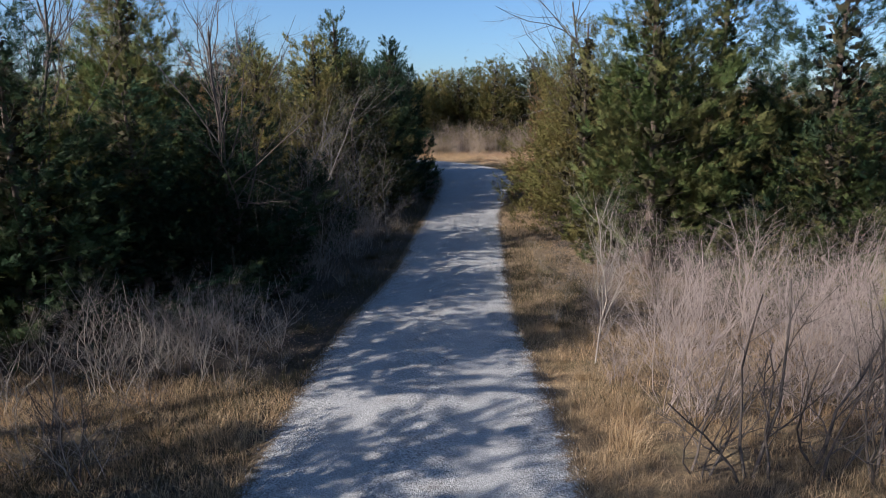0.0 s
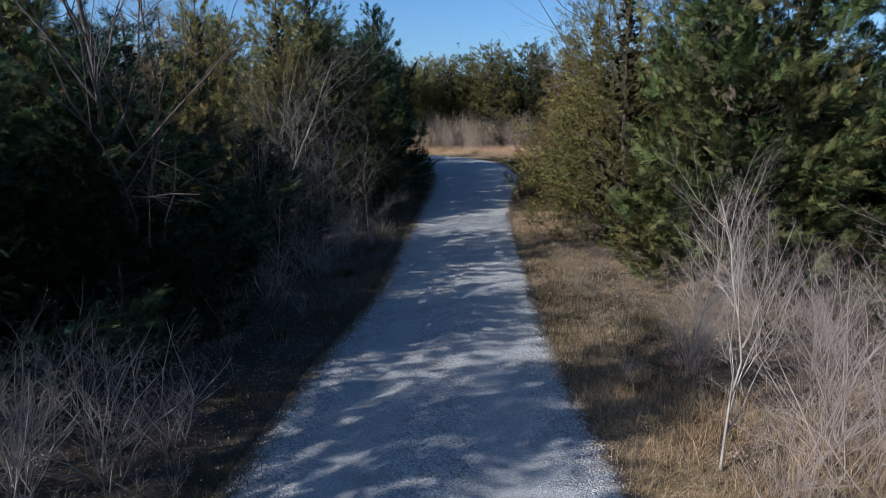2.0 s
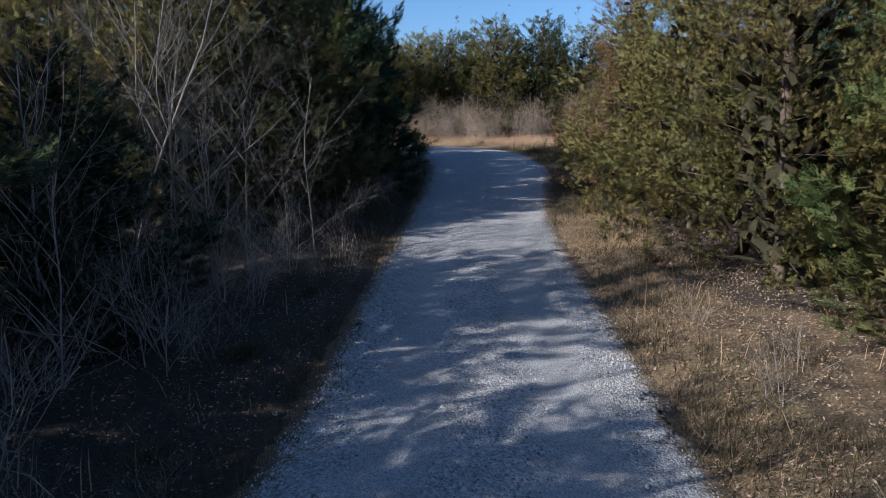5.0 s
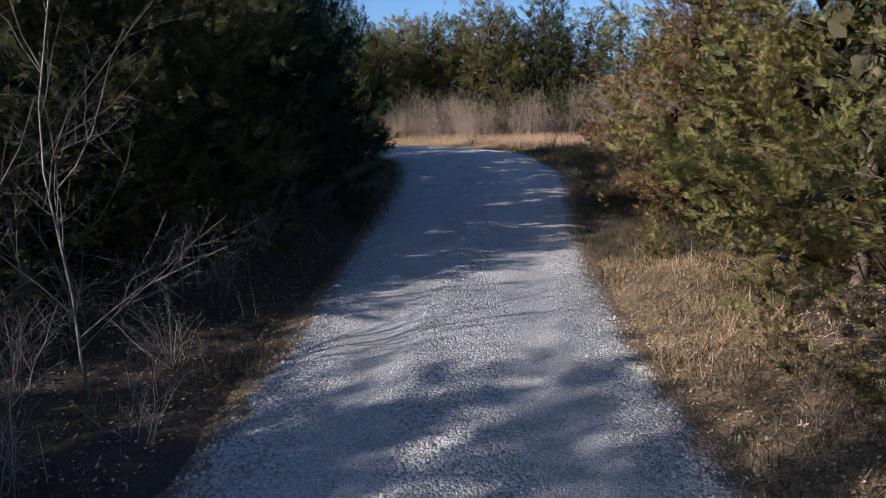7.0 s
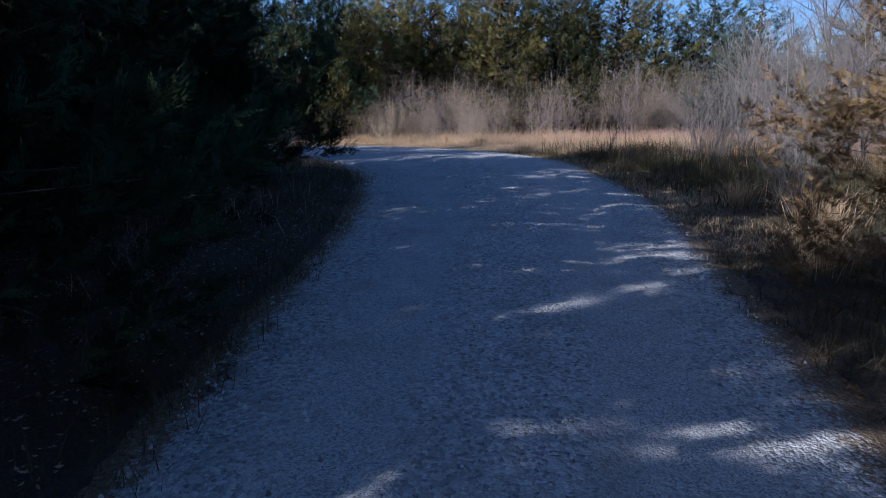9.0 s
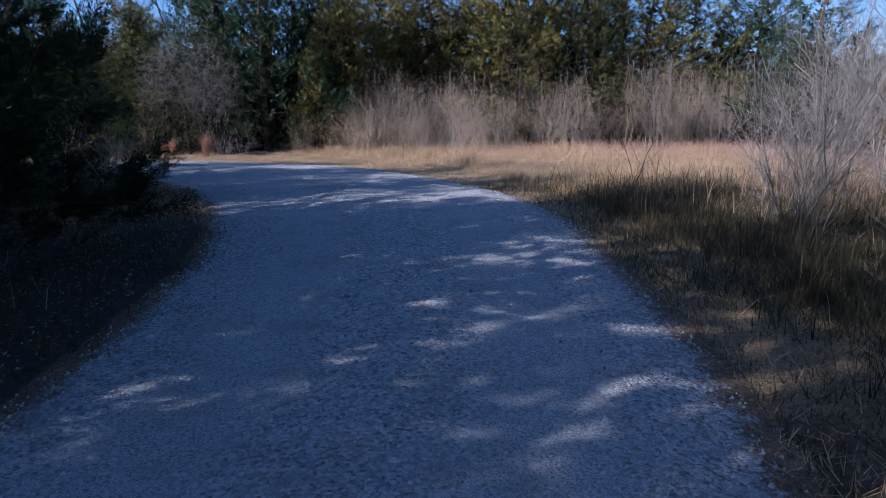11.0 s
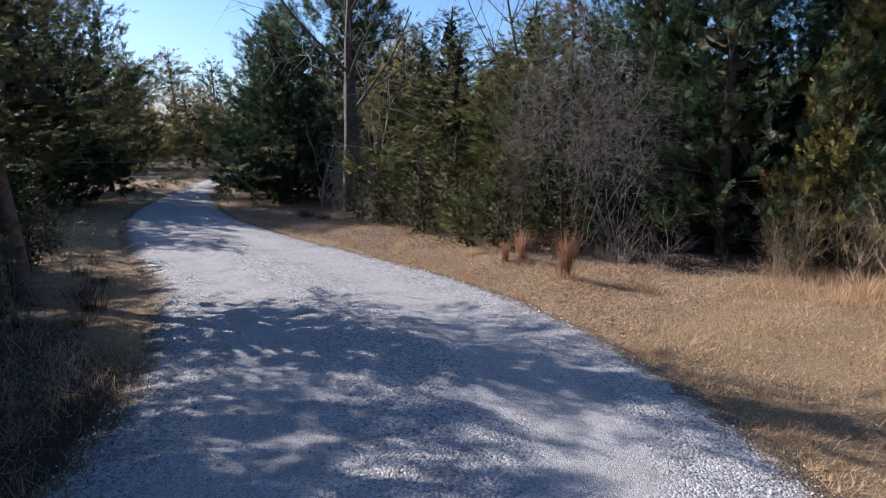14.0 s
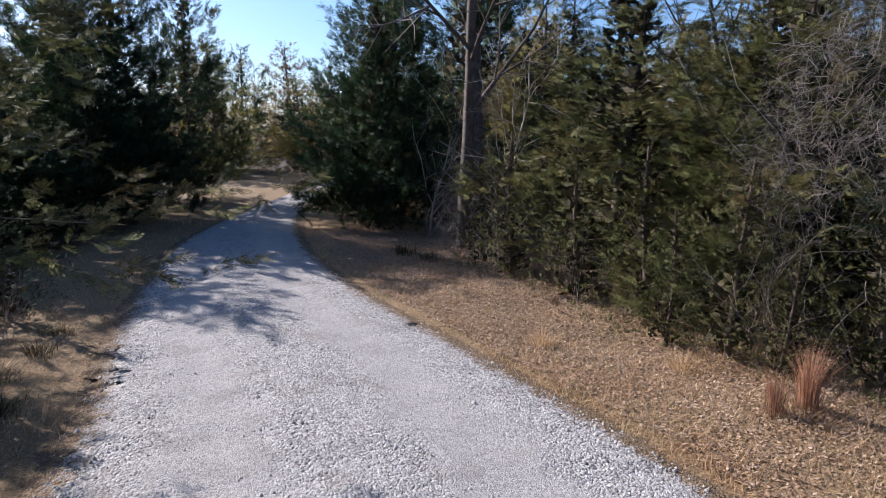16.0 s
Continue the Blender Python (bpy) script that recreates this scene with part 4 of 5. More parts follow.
    for k, (x, y, s) in enumerate([(3.3, 7.3, 0.85), (4.0, 7.1, 1.05), (4.9, 7.3, 1.1), (5.5, 7.0, 1.0), (-4.6, 7.0, 0.7), (-5.0, 7.2, 0.6)]):
        tagged(plant("bare_shrub", STEMS[k % 2], x, y, rng.uniform(0, 6.28), (s, s, s)), "dark many-stemmed leafless shrub in the shade", "shrub", "dark shrubs")
    for x, y, s in ((4.4, 38.0, 0.42), (4.75, 37.7, 0.34)):
        tagged(plant("dry_weed", STEMS[1], x, y, rng.uniform(0, 6.28), (s, s, s)), "dark branching dead weed standing in the shaded grass", "weed", "dead weeds")
    tagged(plant("sapling", CROOKED, 2.85, 10.9, 0.7, (1, 1, 1)), "bare sapling with a pale crooked forking trunk", "sapling")
    for k, (x, y, s) in enumerate([(8.4, 40.2, 1.2), (9.6, 38.4, 1.3), (7.6, 37.2, 1.0), (10.6, 41.6, 1.35)]):
        tagged(plant("bare_shrub", SPREAD[k % 2], x, y, rng.uniform(0, 6.28), (s, s, s)), "large spreading leafless shrub beside the field grass", "shrub", "spreading shrubs")
    for x, y, s in ((2.5, 13.2, 0.4), (3.1, 14.8, 0.5), (2.7, 15.9, 0.4), (3.5, 16.6, 0.5), (2.9, 17.8, 0.4), (3.0, 19.6, 0.4), (3.6, 18.6, 0.45), (2.9, 22.0, 0.35), (-3.3, 40.5, 0.5), (-4.4, 41.6, 0.5), (-2.7, 39.3, 0.5), (-5.6, 42.3, 0.45)):
        tagged(plant("bare_shrub", GREY[int(y) % 4], x, y, rng.uniform(0, 6.28), (s, s, s)), "small leafless seedling shrub on the grassy verge", "shrub", "verge seedlings")
    for k in range(20):
        x = -14.6 + 0.52 * k + rng.uniform(-0.2, 0.2)
        y, s = 50.9 + rng.uniform(-0.5, 0.9), rng.uniform(0.45, 0.95)
        tagged(plant("bare_shrub", GREY[k % 4], x, y, rng.uniform(0, 6.28), (s, s, s)), "leafless grey undergrowth on the leafy bank", "shrub", "bank undergrowth")
    for k in range(26):
        y = rng.uniform(17, 31)
        x = float(np.interp(y, EDGES[2:10, 1], EDGES[2:10, 0])) - rng.uniform(1.2, 4.5)
        s = rng.uniform(0.5, 1.0)
        tagged(plant("bare_shrub", GREY[k % 4], x, y, rng.uniform(0, 6.28), (s, s, s)), "leafless grey undergrowth in the shaded wood", "shrub", "wood undergrowth")
    for x, y, s in ((4.3, 29.5, 0.8), (4.55, 29.9, 0.9), (4.9, 30.3, 0.75), (5.1, 29.3, 0.85)):
        tagged(plant("dead_sapling", STAKE, x, y, rng.uniform(0, 6.28), (s, s, s)), "thin pale dead sapling standing under the rust-brown cedar", "dead sapling", "pale dead saplings")
    for k in range(34):
        y = rng.uniform(9, 41)
        x = float(np.interp(y, EDGES[2:14, 1], EDGES[2:14, 0])) - rng.uniform(0.5, 2.2)
        s = rng.uniform(0.25, 0.5)
        tagged(plant("bare_shrub", GREY[k % 4], x, y, rng.uniform(0, 6.28), (s, s, s)), "small leafless seedling shrub in the shaded verge", "shrub", "verge seedlings")
    tagged(plant("bare_tree", STRAIGHT, -14.22, 51.45, 1.0, (1.0, 1.0, 1.0)), "dark straight trunk with bare limbs at the bend", "bare tree")
    tagged(plant("dead_tree", DEAD, -13.9, 52.4, 0.6, (1, 1, 1)), "dead pale tree with crooked broken twigs", "dead tree")
    tagged(plant("dead_tree", DEAD, -15.9, 51.7, 2.6, (0.8, 0.8, 0.9)), "dead pale tree with crooked broken twigs", "dead tree")
    for x, y, s, a in ((-6.4, 51.1, 1.0, 0.0), (-5.7, 51.7, 0.85, 2.0), (-7.2, 51.7, 0.9, 4.0)):
        tagged(plant("vine_tangle", TANGLE, x, y, a, (s, s, s)), "grey tangle of hanging bare vines over a shrub", "vine")


place_bare()


def far_woods():
    """Bare woods on the skyline, a haze of thin uprights."""
    rng = np.random.default_rng(3)
    n = 1700
    a = rng.uniform(0, 2 * math.pi, n)
    d = rng.uniform(62, 125, n)
    x, y = -4 + d * np.cos(a), 28 + d * np.sin(a)
    h = rng.uniform(4.5, 9.5, n) * (0.75 + 0.25 * np.sin(a * 9 + 1) * np.sin(a * 23))
    lean = rng.normal(0, 0.16, (n, 2)) * h[:, None]
    z = ground(x, y)
    first = np.stack([x, y, z - 0.3, x + lean[:, 0], y + lean[:, 1], z + h, 0.014 * h, 0.003 * h], 1)
    parts = [first]
    for _ in range(6):
        s = rng.uniform(0.3, 0.8, n)
        p = first[:, :3] + (first[:, 3:6] - first[:, :3]) * s[:, None]
        w = rng.normal(0, 0.22, (n, 3)) * h[:, None]
        w[:, 2] = np.abs(w[:, 2]) + 0.12 * h
        parts.append(np.hstack([p, p + w, 0.006 * h[:, None], 0.002 * h[:, None]]))
    ob = new("distant_woods", branches("distant_woods", np.vstack(parts), WOODS_FAR, 3))
    tagged(ob, "brown leafless woods along the skyline", "woods", kind="stuff")


far_woods()


# ---------------------------------------------------------------- grass, leaves and stones
def blades(name, x, y, h, width, lean, mat, label, seed, category="grass", simple=False):
    rng = np.random.default_rng(seed)
    n = len(x)
    z = ground(x, y) - 0.02
    a = rng.uniform(0, 6.28, n)
    side = np.stack([np.cos(a), np.sin(a), 0 * a], 1) * (width * rng.uniform(0.6, 1.4, n))[:, None]
    b = a + 1.57 + rng.normal(0, 0.6, n)
    tilt = np.stack([np.cos(b), np.sin(b), 0 * b], 1) * (np.abs(rng.normal(0, lean, n)) * h)[:, None]
    p = np.stack([x, y, z], 1)
    up = np.stack([0 * h, 0 * h, h], 1)
    m = p + up * 0.55 + tilt * 0.32
    t = p + up * (1 - 0.25 * lean) + tilt
    if simple:
        verts = np.stack([p - side, p + side, t], 1).reshape(-1, 3)
        faces = np.arange(3 * n).reshape(-1, 3)
    else:
        verts = np.stack([p - side, p + side, m + side * 0.7, m - side * 0.7, t], 1).reshape(-1, 3)
        i = np.arange(n)[:, None] * 5
        faces = np.concatenate([i + [0, 1, 2], i + [0, 2, 3], i + [3, 2, 4]])
    ob = new(name, mesh_of(name, verts, faces, mat))
    return tagged(ob, label, category, kind="stuff")


def scatter(rng, n, x0, x1, y0, y1):
    return rng.uniform(x0, x1, n), rng.uniform(y0, y1, n)


def clumpy(x, y, f):
    return 0.5 + 0.5 * np.sin(f * x + 1.7 * np.sin(0.8 * f * y)) * np.sin(1.1 * f * y + 1.3 * np.sin(0.7 * f * x))


def place_grass():
    rng = np.random.default_rng(12)
    x, y = np.concatenate([scatter(rng, 400000, -24, 12, 3, 54), scatter(rng, 90000, 1, 6, 4, 33)], 1)
    d = off_road(x, y)
    c = clumpy(x, y, 1.9)
    verge = (d > -0.2) & (d + 0.25 * rng.random(len(x)) > 0.03) & (d < 1.9 + 0.5 * c) & (rng.random(len(x)) < np.clip(1.15 - d / 2.6, 0.1, 1) * (0.35 + 0.75 * c)) & (~field(x, y) | (d < 1.0))
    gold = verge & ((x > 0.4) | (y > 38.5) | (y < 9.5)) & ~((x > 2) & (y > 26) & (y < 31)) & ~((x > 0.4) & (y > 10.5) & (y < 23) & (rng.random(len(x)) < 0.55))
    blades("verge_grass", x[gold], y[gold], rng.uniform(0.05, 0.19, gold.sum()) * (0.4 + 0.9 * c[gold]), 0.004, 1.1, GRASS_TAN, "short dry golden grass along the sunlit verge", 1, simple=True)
    # verges lying in shade get the darkened blades, shade put into their colour
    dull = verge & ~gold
    blades("verge_grass", x[dull], y[dull], rng.uniform(0.06, 0.28, dull.sum()) * (0.4 + 0.9 * c[dull]), 0.005, 1.2, GRASS_DULL_SHADE, "dull green and brown verge grass, toned dark for shade", 2, simple=True)
    tall = field(x, y) & (d > 0.25)
    tx, ty = x[tall], y[tall]
    extra = rng.normal(0, 0.15, (2, len(tx)))
    tx, ty = np.concatenate([tx, tx + extra[0]]), np.concatenate([ty, ty + extra[1]])
    near = np.clip(off_road(tx, ty) / 2.2, 0.28, 1) * np.where(tx < 2.6, 1.25, 1)
    # by the bend most field grass takes the tone darkened for tree shade
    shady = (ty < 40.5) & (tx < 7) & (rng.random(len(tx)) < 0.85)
    blades("rough_grass", tx[shady], ty[shady], rng.uniform(0.06, 0.26, shady.sum()) * (0.45 + 0.75 * clumpy(tx[shady], ty[shady], 1.2)), 0.005, 1.0, GRASS_DULL_SHADE, "rank grass and weeds beside the bend, toned dark for tree shade", 13, simple=True)
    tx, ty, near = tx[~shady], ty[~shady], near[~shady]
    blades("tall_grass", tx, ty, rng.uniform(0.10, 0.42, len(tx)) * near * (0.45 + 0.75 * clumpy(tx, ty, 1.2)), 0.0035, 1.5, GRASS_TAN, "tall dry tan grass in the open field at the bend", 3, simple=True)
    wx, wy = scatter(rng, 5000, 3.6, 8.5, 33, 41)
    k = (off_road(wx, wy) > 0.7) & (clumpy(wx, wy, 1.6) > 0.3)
    blades("dry_weeds", wx[k], wy[k], rng.uniform(0.2, 0.6, k.sum()), 0.006, 0.5, GRASS_DULL_SHADE, "thick stand of weed stalks beside the bend, toned dark for shade", 14, "weeds", simple=True)
    fx, fy = scatter(rng, 1800, 3, 14, 36, 53)
    k = (off_road(fx, fy) > 1.8) & (fx > 5.2) & (clumpy(fx, fy, 0.9) > 0.35)
    blades("dry_weeds", fx[k], fy[k], rng.uniform(0.3, 0.85, k.sum()), 0.0035, 0.4, GRASS_RED, "thin reddish weed stalks standing in the field grass", 6, "weeds")
    # wispy seeding stalks over the field, thickest at the foot of the brush
    fx, fy = np.concatenate([scatter(rng, 16000, 2.2, 14, 38, 55), scatter(rng, 9000, -3.0, 14, 49.5, 54)], 1)
    k = (off_road(fx, fy) > 1.0) & ((fx > 2.4) | (fy > 50.4 - 0.3 * np.clip(fx, 0, 3))) & (clumpy(fx, fy, 1.1) + 0.7 * rng.random(len(fx)) > 0.55)
    fx, fy = fx[k], fy[k]
    blades("seed_grass", fx, fy, rng.uniform(0.2, 0.5, len(fx)) * np.where(fy > 49.5, 1.5, 0.8), 0.0024, 1.2, GRASS_RED, "wispy pinkish-tan grass gone to seed in the field", 21, simple=True)
    # the ragged front of the rank grass, from the brush's end to the bend
    fx, fy = scatter(rng, 17000, -3.6, 7, 41, 54)
    front = fx - np.interp(fy, [39.5, 45.2, 47, 49.5, 53.4], [3.6, 1.3, -0.2, -1.9, -3.8])
    k = (off_road(fx, fy) > 1.0) & (front + rng.normal(0, 0.35, len(fx)) > 0.1) & (clumpy(fx, fy, 0.8) + 0.35 * rng.random(len(fx)) > 0.55)
    fx, fy, front = fx[k], fy[k], front[k]
    blades("seed_grass", fx, fy, rng.uniform(0.3, 0.75, len(fx)) * np.clip(0.5 + 0.25 * front, 0.5, 1.15) * np.where(fy > 48, 1.0, 0.6), 0.003, 1.1, GRASS_TAN, "rank dry tan grass gone to seed beside the brush", 24, simple=True)
    lawn = (x > -9) & (x < 3) & (y > 45) & (y < 52) & (d > 0) & (d < 6) & ~field(x, y)
    blades("mown_grass", x[lawn], y[lawn], rng.uniform(0.03, 0.10, lawn.sum()), 0.007, 0.9, GRASS_TAN, "short mown tan grass outside the bend", 4, simple=True)
    gx, gy = scatter(rng, 26000, -7.5, -2.3, 4.5, 10.2)
    k = (off_road(gx, gy) > 0.1) & (clumpy(gx, gy, 1.5) + 0.3 * rng.random(len(gx)) > 0.45)
    blades("glade_grass", gx[k], gy[k], rng.uniform(0.08, 0.34, k.sum()) * (0.4 + 0.8 * clumpy(gx[k], gy[k], 1.5)), 0.0045, 0.9, GRASS_TAN, "tufted dry yellow grass in the sunny gap beside the lane", 7, simple=True)
    gx, gy = scatter(rng, 42000, 1.6, 8.0, 4.8, 13)
    k = (off_road(gx, gy) > 0.05) & (clumpy(gx, gy, 1.8) + 0.4 * rng.random(len(gx)) > 0.42)
    blades("glade_grass", gx[k], gy[k], rng.uniform(0.10, 0.46, k.sum()) * (0.35 + 0.85 * clumpy(gx[k], gy[k], 1.8)), 0.0035, 0.8, GRASS_TAN, "tufted dry tan grass at the foot of the thicket", 23, simple=True)
    gx, gy = scatter(rng, 14000, -7.5, -2.3, 4.5, 10.4)
    k = (off_road(gx, gy) > -0.1) & (clumpy(gx, gy, 1.9) + 0.3 * rng.random(len(gx)) > 0.6)
    blades("rough_grass", gx[k], gy[k], rng.uniform(0.1, 0.36, k.sum()), 0.005, 0.9, GRASS_DULL_SHADE, "green-brown grass in the gap beside the lane", 15, simple=True)
    ex, ey = scatter(rng, 62000, 2.4, 8.5, 28.5, 41)
    ed = off_road(ex, ey)
    k = (ed > 0.0) & (ed < 3.8)
    ex, ey, ed = ex[k], ey[k], ed[k]
    blades("rough_grass", ex, ey, rng.uniform(0.06, 0.34, len(ex)) * np.clip(0.35 + ed / 2, 0.3, 1.1) * (0.45 + 0.8 * clumpy(ex, ey, 2.0)), 0.0045, 0.9, GRASS_DULL_SHADE, "rough brown and green grass under the verge shrubs, toned dark for shade", 8, simple=True)
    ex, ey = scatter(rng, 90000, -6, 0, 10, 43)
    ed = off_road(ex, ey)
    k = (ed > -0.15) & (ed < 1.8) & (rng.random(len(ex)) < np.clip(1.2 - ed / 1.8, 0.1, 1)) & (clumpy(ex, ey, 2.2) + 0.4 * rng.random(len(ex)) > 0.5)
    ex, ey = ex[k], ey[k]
    blades("rough_grass", ex, ey, rng.uniform(0.08, 0.36, len(ex)) * (0.35 + 0.8 * clumpy(ex, ey, 2.2)), 0.0045, 0.9, GRASS_DULL_SHADE, "rough grey-brown verge grass, toned dark for shade", 10, simple=True)
    ex, ey = scatter(rng, 30000, 1.5, 5.5, 9, 30)
    ed = off_road(ex, ey)
    k = (ed > -0.1) & (ed < 2.2) & (clumpy(ex, ey, 1.7) + 0.5 * rng.random(len(ex)) > 0.75)
    ex, ey = ex[k], ey[k]
    blades("rough_grass", ex, ey, rng.uniform(0.08, 0.34, len(ex)) * (0.35 + 0.8 * clumpy(ex, ey, 1.7)), 0.0045, 0.9, GRASS_DULL_SHADE, "rough green-brown grass clumps along the verge", 11, simple=True)
    ex, ey = scatter(rng, 16000, -7, -0.8, 37.5, 43.2)
    ed = off_road(ex, ey)
    k = (ed > -0.1) & (ed < 2.4) & (clumpy(ex, ey, 2.0) + 0.5 * rng.random(len(ex)) > 0.55)
    blades("rough_grass", ex[k], ey[k], rng.uniform(0.06, 0.26, k.sum()), 0.005, 0.9, GRASS_TAN, "short tan grass and weeds inside the bend", 16, simple=True)
    mx, my = scatter(rng, 120000, -9, 3, 45, 51)
    k = (off_road(mx, my) > 0.02) & ~field(mx, my)
    blades("mown_grass", mx[k], my[k], rng.uniform(0.03, 0.11, k.sum()) * (0.5 + 0.8 * clumpy(mx[k], my[k], 2.6)), 0.004, 1.3, GRASS_TAN, "short mown tan grass outside the bend", 9, simple=True)
    # thin grass coming up through the leaves of the bank
    bx, by = scatter(rng, 26000, -18, -2.5, 46.5, 51.5)
    bd = off_road(bx, by)
    k = (bd > 0.1) & (bd < 3.6) & (clumpy(bx, by, 2.7) + 0.6 * rng.random(len(bx)) > 0.62)
    bx, by = bx[k], by[k]
    blades("bank_grass", bx, by, rng.uniform(0.06, 0.30, len(bx)) * (0.4 + 0.8 * clumpy(bx, by, 2.7)), 0.0022, 1.0, GRASS_TAN, "thin tan grass coming up through fallen leaves", 22, simple=True)
    # seed heads and weeds standing in the verges
    wx, wy = scatter(rng, 9000, -8, 9, 4, 50)
    wd = off_road(wx, wy)
    k = (wd > 0.5) & (wd < 3.4) & (clumpy(wx, wy, 2.3) > 0.62)
    blades("dry_weeds", wx[k], wy[k], rng.uniform(0.15, 0.5, k.sum()), 0.004, 0.6, GRASS_TAN, "thin dry weed stalks standing on the verges", 5, "weeds")


def tuft(seed, h, n, mat, spread=0.10, lean=0.5):
    rng = np.random.default_rng(seed)
    a, r = rng.uniform(0, 6.28, n), np.abs(rng.normal(0, spread, n))
    p = np.stack([r * np.cos(a), r * np.sin(a), 0 * r - 0.03], 1)
    hh = h * rng.uniform(0.5, 1.0, n)
    tilt = np.stack([np.cos(a), np.sin(a), 0 * a], 1) * (np.abs(rng.normal(0, lean, n)) * hh)[:, None]
    b = rng.uniform(0, 6.28, n)
    side = np.stack([np.cos(b), np.sin(b), 0 * b], 1) * 0.0032
    up = np.stack([0 * hh, 0 * hh, hh], 1)
    m, t = p + up * 0.6 + tilt * 0.3, p + up * (1 - 0.3 * lean) + tilt
    verts = np.stack([p - side, p + side, m + side * 0.8, m - side * 0.8, t], 1).reshape(-1, 3)
    i = np.arange(n)[:, None] * 5
    return (mesh_of("blade_mass", verts, np.concatenate([i + [0, 1, 2], i + [0, 2, 3], i + [3, 2, 4]]), mat),)


def place_tufts():
    rng = random.Random(31)
    skirt = tuft(4, 0.5, 170, GRASS_TAN, 0.10, 1.1)
    red, tan, dull = tuft(1, 1.1, 300, GRASS_RUST, 0.055, 0.2) + skirt, tuft(2, 0.7, 240, GRASS_TAN, 0.12, 0.5), tuft(3, 0.55, 200, GRASS_DULL_SHADE, 0.12, 0.6)
    for x, y, s in ((-5.16, 49.12, 0.9), (-6.35, 49.5, 0.65), (-6.45, 49.2, 0.5)):
        tagged(plant("grass_clump", red, x, y, rng.uniform(0, 6), (s, s, s)), "reddish upright bunchgrass clump on the leafy bank", "grass clump", "red grass clumps")
    for x, y, s in ((4.7, 31.4, 0.9), (4.2, 30.6, 0.7), (5.1, 32.2, 1.1), (4.6, 33.0, 0.8), (3.4, 23.6, 0.45), (3.2, 26.3, 0.45), (-4.1, 8.3, 0.8), (-4.8, 8.8, 0.7),
                    (2.6, 8.0, 0.8), (2.9, 8.9, 0.7), (2.4, 10.2, 0.6), (4.0, 39.6, 0.5), (3.4, 41.9, 0.7), (4.9, 40.6, 0.8), (1.6, 47.6, 1.0), (0.4, 49.4, 1.0), (2.6, 45.6, 1.0), (-1.7, 51.2, 1.0), (-1.2, 51.0, 0.8), (-8.9, 48.9, 0.5), (-4.0, 49.6, 0.6), (-7.6, 49.6, 0.55)):
        tagged(plant("grass_clump", tan, x, y, rng.uniform(0, 6), (s * rng.uniform(0.8, 1.6), s * rng.uniform(0.8, 1.6), s * rng.uniform(0.7, 1.05))), "dry tan bunchgrass clump leaning on the verge", "grass clump", "tan grass clumps")
    for x, y, s in ((4.9, 34.6, 0.95), (5.2, 34.9, 0.9), (4.4, 38.0, 1.1), (4.7, 38.4, 0.9), (2.6, 12.9, 1.0), (2.9, 14.2, 1.0), (3.4, 15.4, 1.1), (-2.9, 15.2, 0.8), (-2.4, 17.0, 0.8), (-2.2, 18.9, 0.7), (-3.0, 12.8, 0.8), (-1.9, 21.0, 0.7), (3.1, 15.4, 0.7), (2.9, 17.2, 0.6), (3.6, 19.0, 0.6), (-14.2, 50.1, 0.9), (-13.6, 50.3, 0.8), (-10.6, 43.8, 0.8), (-9.9, 43.9, 0.7), (-11.3, 44.2, 0.8), (-12.0, 44.4, 0.7), (-9.3, 43.5, 0.9), (-8.5, 43.4, 0.8), (-7.8, 43.1, 0.7), (-3.4, 41.0, 0.7), (-2.9, 40.5, 0.6), (-4.0, 41.3, 0.7)):
        tagged(plant("grass_clump", dull, x, y, rng.uniform(0, 6), (s * rng.uniform(0.9, 1.7), s * rng.uniform(0.9, 1.7), s * rng.uniform(0.6, 1.0))), "dull green-brown grass clump in the verge, toned dark for shade", "grass clump", "dull grass clumps")


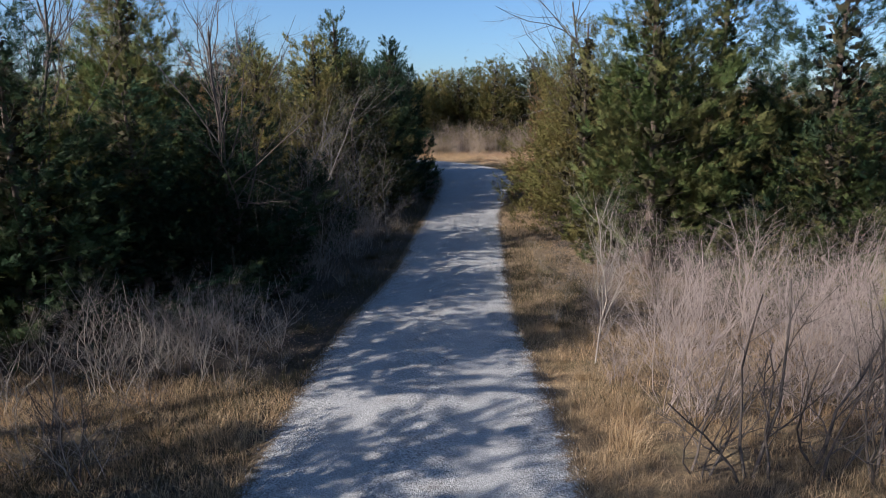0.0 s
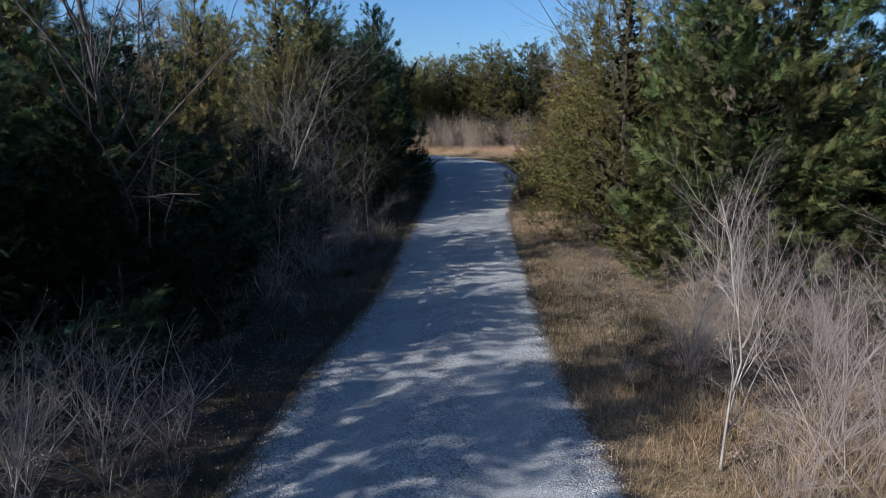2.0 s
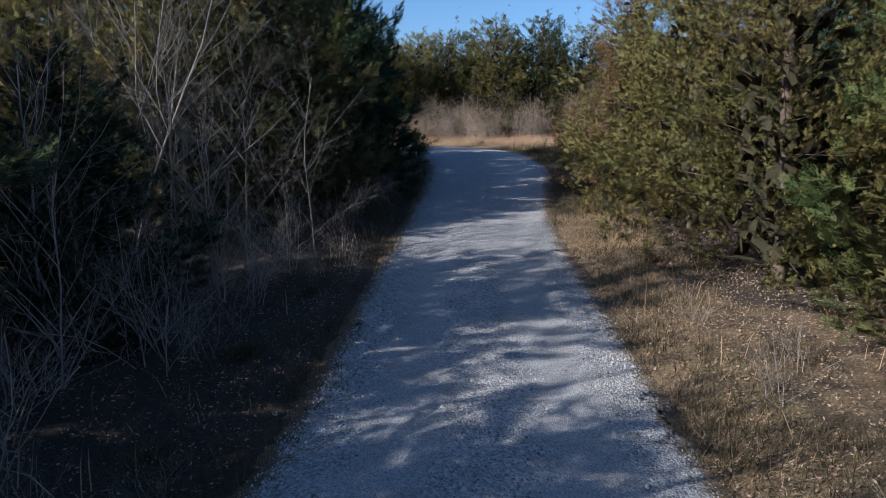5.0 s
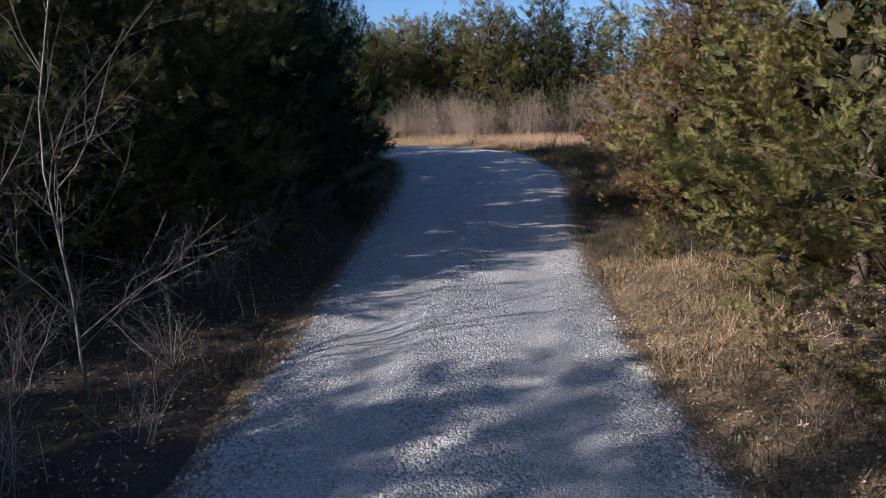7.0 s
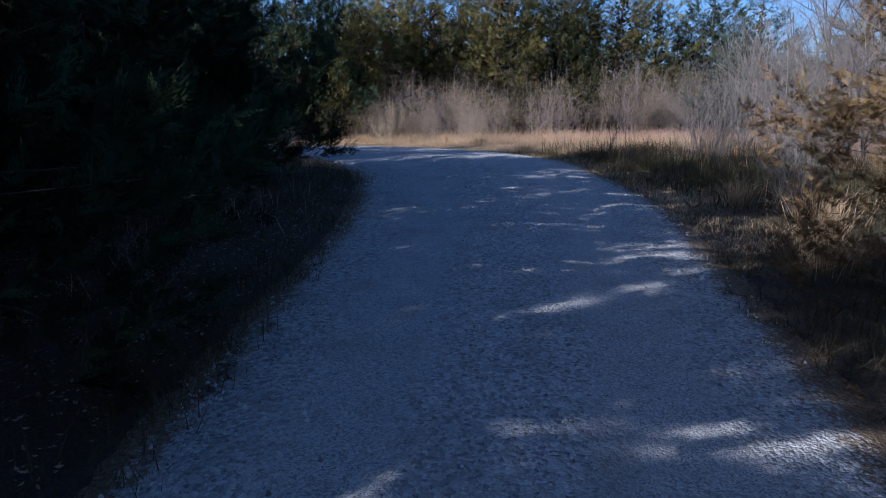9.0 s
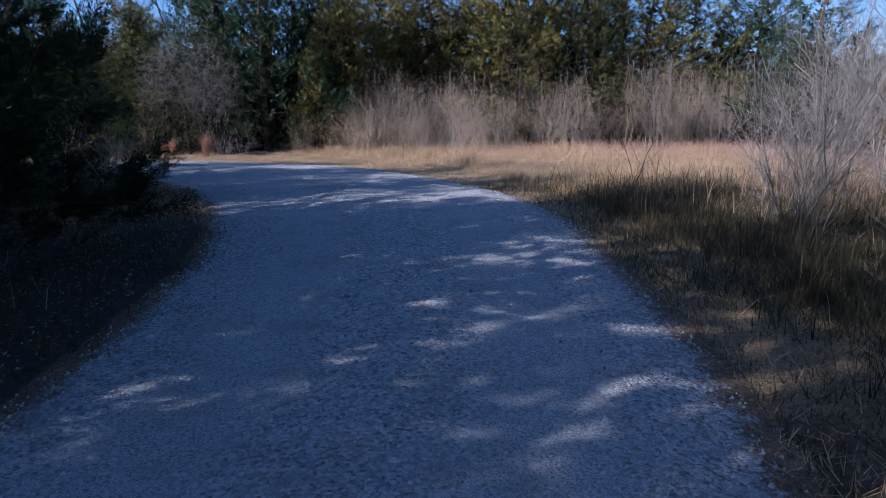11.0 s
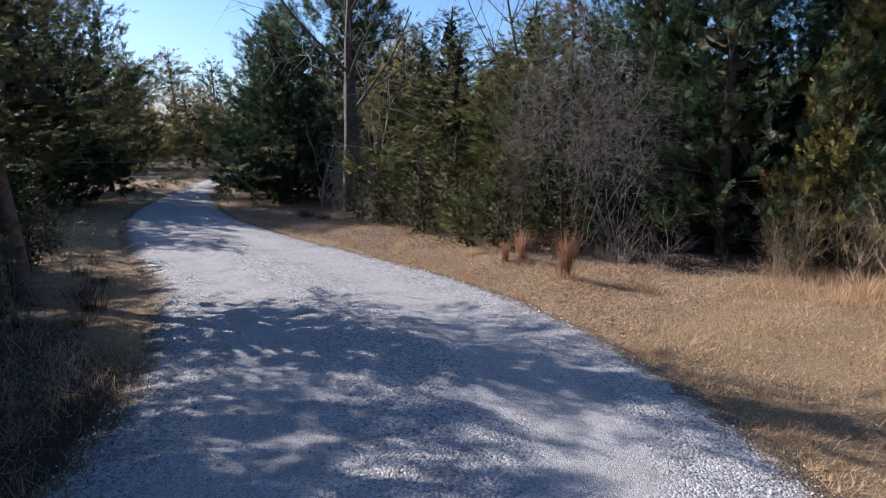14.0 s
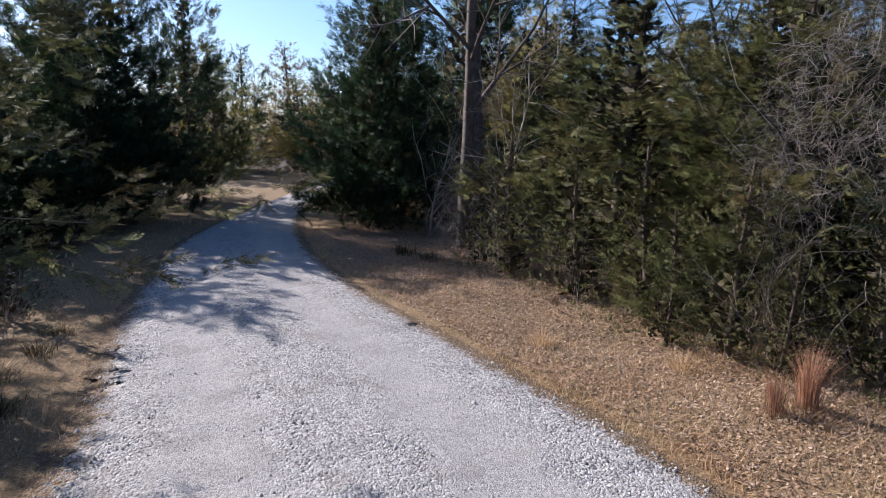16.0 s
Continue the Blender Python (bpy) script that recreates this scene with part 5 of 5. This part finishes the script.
def place_leaves():
    """Curled oak leaves on the ground."""
    rng = np.random.default_rng(17)
    x, y = np.concatenate([scatter(rng, 70000, -22, 9, 4, 54), scatter(rng, 170000, -18, -3, 46.5, 52.5), scatter(rng, 48000, -6, 0, 11, 38), scatter(rng, 9000, -5, 3, 45, 51), scatter(rng, 9000, -12, -1.5, 37.5, 44), scatter(rng, 36000, 1.5, 6, 11, 30)], 1)
    d = off_road(x, y)
    bank = (y > 44) & (d > 0.3) & (d < 4.4) & (x + 1.3 * np.sin(2.1 * y) + rng.normal(0, 1.6, len(x)) < -4.2) & (clumpy(x, y, 1.4) + rng.random(len(x)) > 0.35)
    verge = (x > 0) & (y < 26.2) & (d > 0.05) & (d < 4.0) & (y > 11)
    left = (x < 0) & (y < 44.2) & (d > 0.3) & (d < 5)
    keep = bank | ((x > -5) & (x < 3) & (y > 46) & (d > 0.1) & (rng.random(len(x)) < 0.2)) | verge | (left & (rng.random(len(x)) < 0.5))
    x, y = x[keep], y[keep]
    n = len(x)
    z = ground(x, y) + rng.uniform(0.005, 0.035, n)
    c = np.stack([x, y, z], 1)
    u = unit(rng.normal(0, 1, (n, 3)) * [1, 1, 0.35])
    v = unit(np.cross(u, rng.normal(0, 0.35, (n, 3)) + [0, 0, 1]))
    up = np.cross(u, v)
    s = rng.uniform(0.010, 0.023, (n, 1))
    ring = [c - u * s, c + v * s * 0.5 + up * s * 0.25, c + u * s, c - v * s * 0.5 + up * s * 0.25]
    verts = np.stack(ring, 1).reshape(-1, 3)
    i = np.arange(n)[:, None] * 4
    ob = new("leaf_litter", mesh_of("leaf_litter", verts, np.concatenate([i + [0, 1, 2], i + [0, 2, 3]]), LEAF_BROWN))
    tagged(ob, "curled brown fallen leaves on the banks and verges", "leaves", kind="stuff")


def place_stones():
    """Loose stones: thick along the edges and the middle ridge, few in the wheel tracks."""
    rng = np.random.default_rng(9)
    n = 95000
    rows = np.where((ROAD[:, 1] > 2) & (ROAD[:, 0] > -24))[0]
    i = np.where(rng.random(n) < 0.4, rng.integers(rows[0], rows[0] + len(rows) // 5, n), rng.integers(rows[0], rows[-1], n))
    f = rng.random((n, 1))
    L = ROAD[i, :2] * (1 - f) + ROAD[i + 1, :2] * f
    R = ROAD[i, 2:] * (1 - f) + ROAD[i + 1, 2:] * f
    s = np.where(rng.random(n) < 0.22, np.where(rng.random(n) < 0.5, 0.0, 1.0) + rng.normal(0, 0.035, n), rng.uniform(-0.03, 1.03, n))
    across = s - 0.5
    want = 0.85 - 0.75 * (np.exp(-((across + 0.24) / 0.10) ** 2) + np.exp(-((across - 0.24) / 0.10) ** 2))
    keep = rng.random(n) < want * 0.75
    p = (L + (R - L) * s[:, None])[keep]
    s = s[keep]
    n = len(p)
    w = np.abs(2 * s - 1)
    z = np.interp(p[:, 1], _y, _z) + 0.05 * (1 - np.minimum(w, 1) ** 2) + 0.02 - 0.17 * np.maximum(w - 1, 0) * 1.9
    z -= 0.025 * (np.exp(-((s - 0.26) / 0.09) ** 2) + np.exp(-((s - 0.74) / 0.09) ** 2))
    c = np.stack([p[:, 0], p[:, 1], z], 1)
    size = rng.gamma(4, 0.0020, n) + 0.004
    axes = unit(rng.normal(0, 1, (n, 3)) * [1, 1, 0.2])
    b = unit(np.cross(np.array([[0, 0, 1.0]]) + rng.normal(0, 0.15, (n, 3)), axes))
    e = np.cross(axes, b)
    k = size[:, None] * rng.uniform(0.6, 1.2, (n, 3))
    A, B, E = axes * k[:, :1], b * k[:, 1:2], e * k[:, 2:]
    low = np.array([0, 0, 1]) * size[:, None] * 0.35
    flat = np.array([1, 1, 0.25])
    verts = np.stack([c + A * flat - low, c + B * flat - low, c - A * flat - low, c - B * flat - low, c + E * [0.4, 0.4, 0] + np.array([0, 0, 1]) * k[:, 2:] * 0.9], 1).reshape(-1, 3)
    o = np.arange(n)[:, None] * 5
    faces = np.concatenate([o + t for t in ([0, 1, 4], [1, 2, 4], [2, 3, 4], [3, 0, 4])])
    ob = new("loose_gravel", mesh_of("loose_gravel", verts, faces, PEBBLE))
    tagged(ob, "loose angular limestone gravel on the lane", "gravel", kind="stuff")


def place_sticks():
    """Fallen sticks on the wood's floor and the verges."""
    rng = np.random.default_rng(41)
    x, y = np.concatenate([scatter(rng, 1500, -9, 0, 6, 42), scatter(rng, 500, 2, 7, 10, 32), scatter(rng, 500, -16, -3, 47, 53)], 1)
    d = off_road(x, y)
    k = (d > 0.35) & (d < 5)
    x, y = x[k], y[k]
    n = len(x)
    a, ln = rng.uniform(0, 6.28, n), rng.gamma(2.5, 0.08, n)
    z = ground(x, y) + 0.012
    x2, y2 = x + ln * np.cos(a), y + ln * np.sin(a)
    rad = 0.002 + 0.004 * rng.random(n) ** 2
    segs = np.stack([x, y, z, x2, y2, ground(x2, y2) + rng.uniform(0.01, 0.10, n), rad, rad * 0.5], 1)
    tagged(new("fallen_sticks", branches("fallen_sticks", segs, BARK_CEDAR, 3)), "fallen grey sticks on the wood's floor", "sticks", kind="stuff")


place_sticks()
place_grass()
place_tufts()
place_leaves()
place_stones()
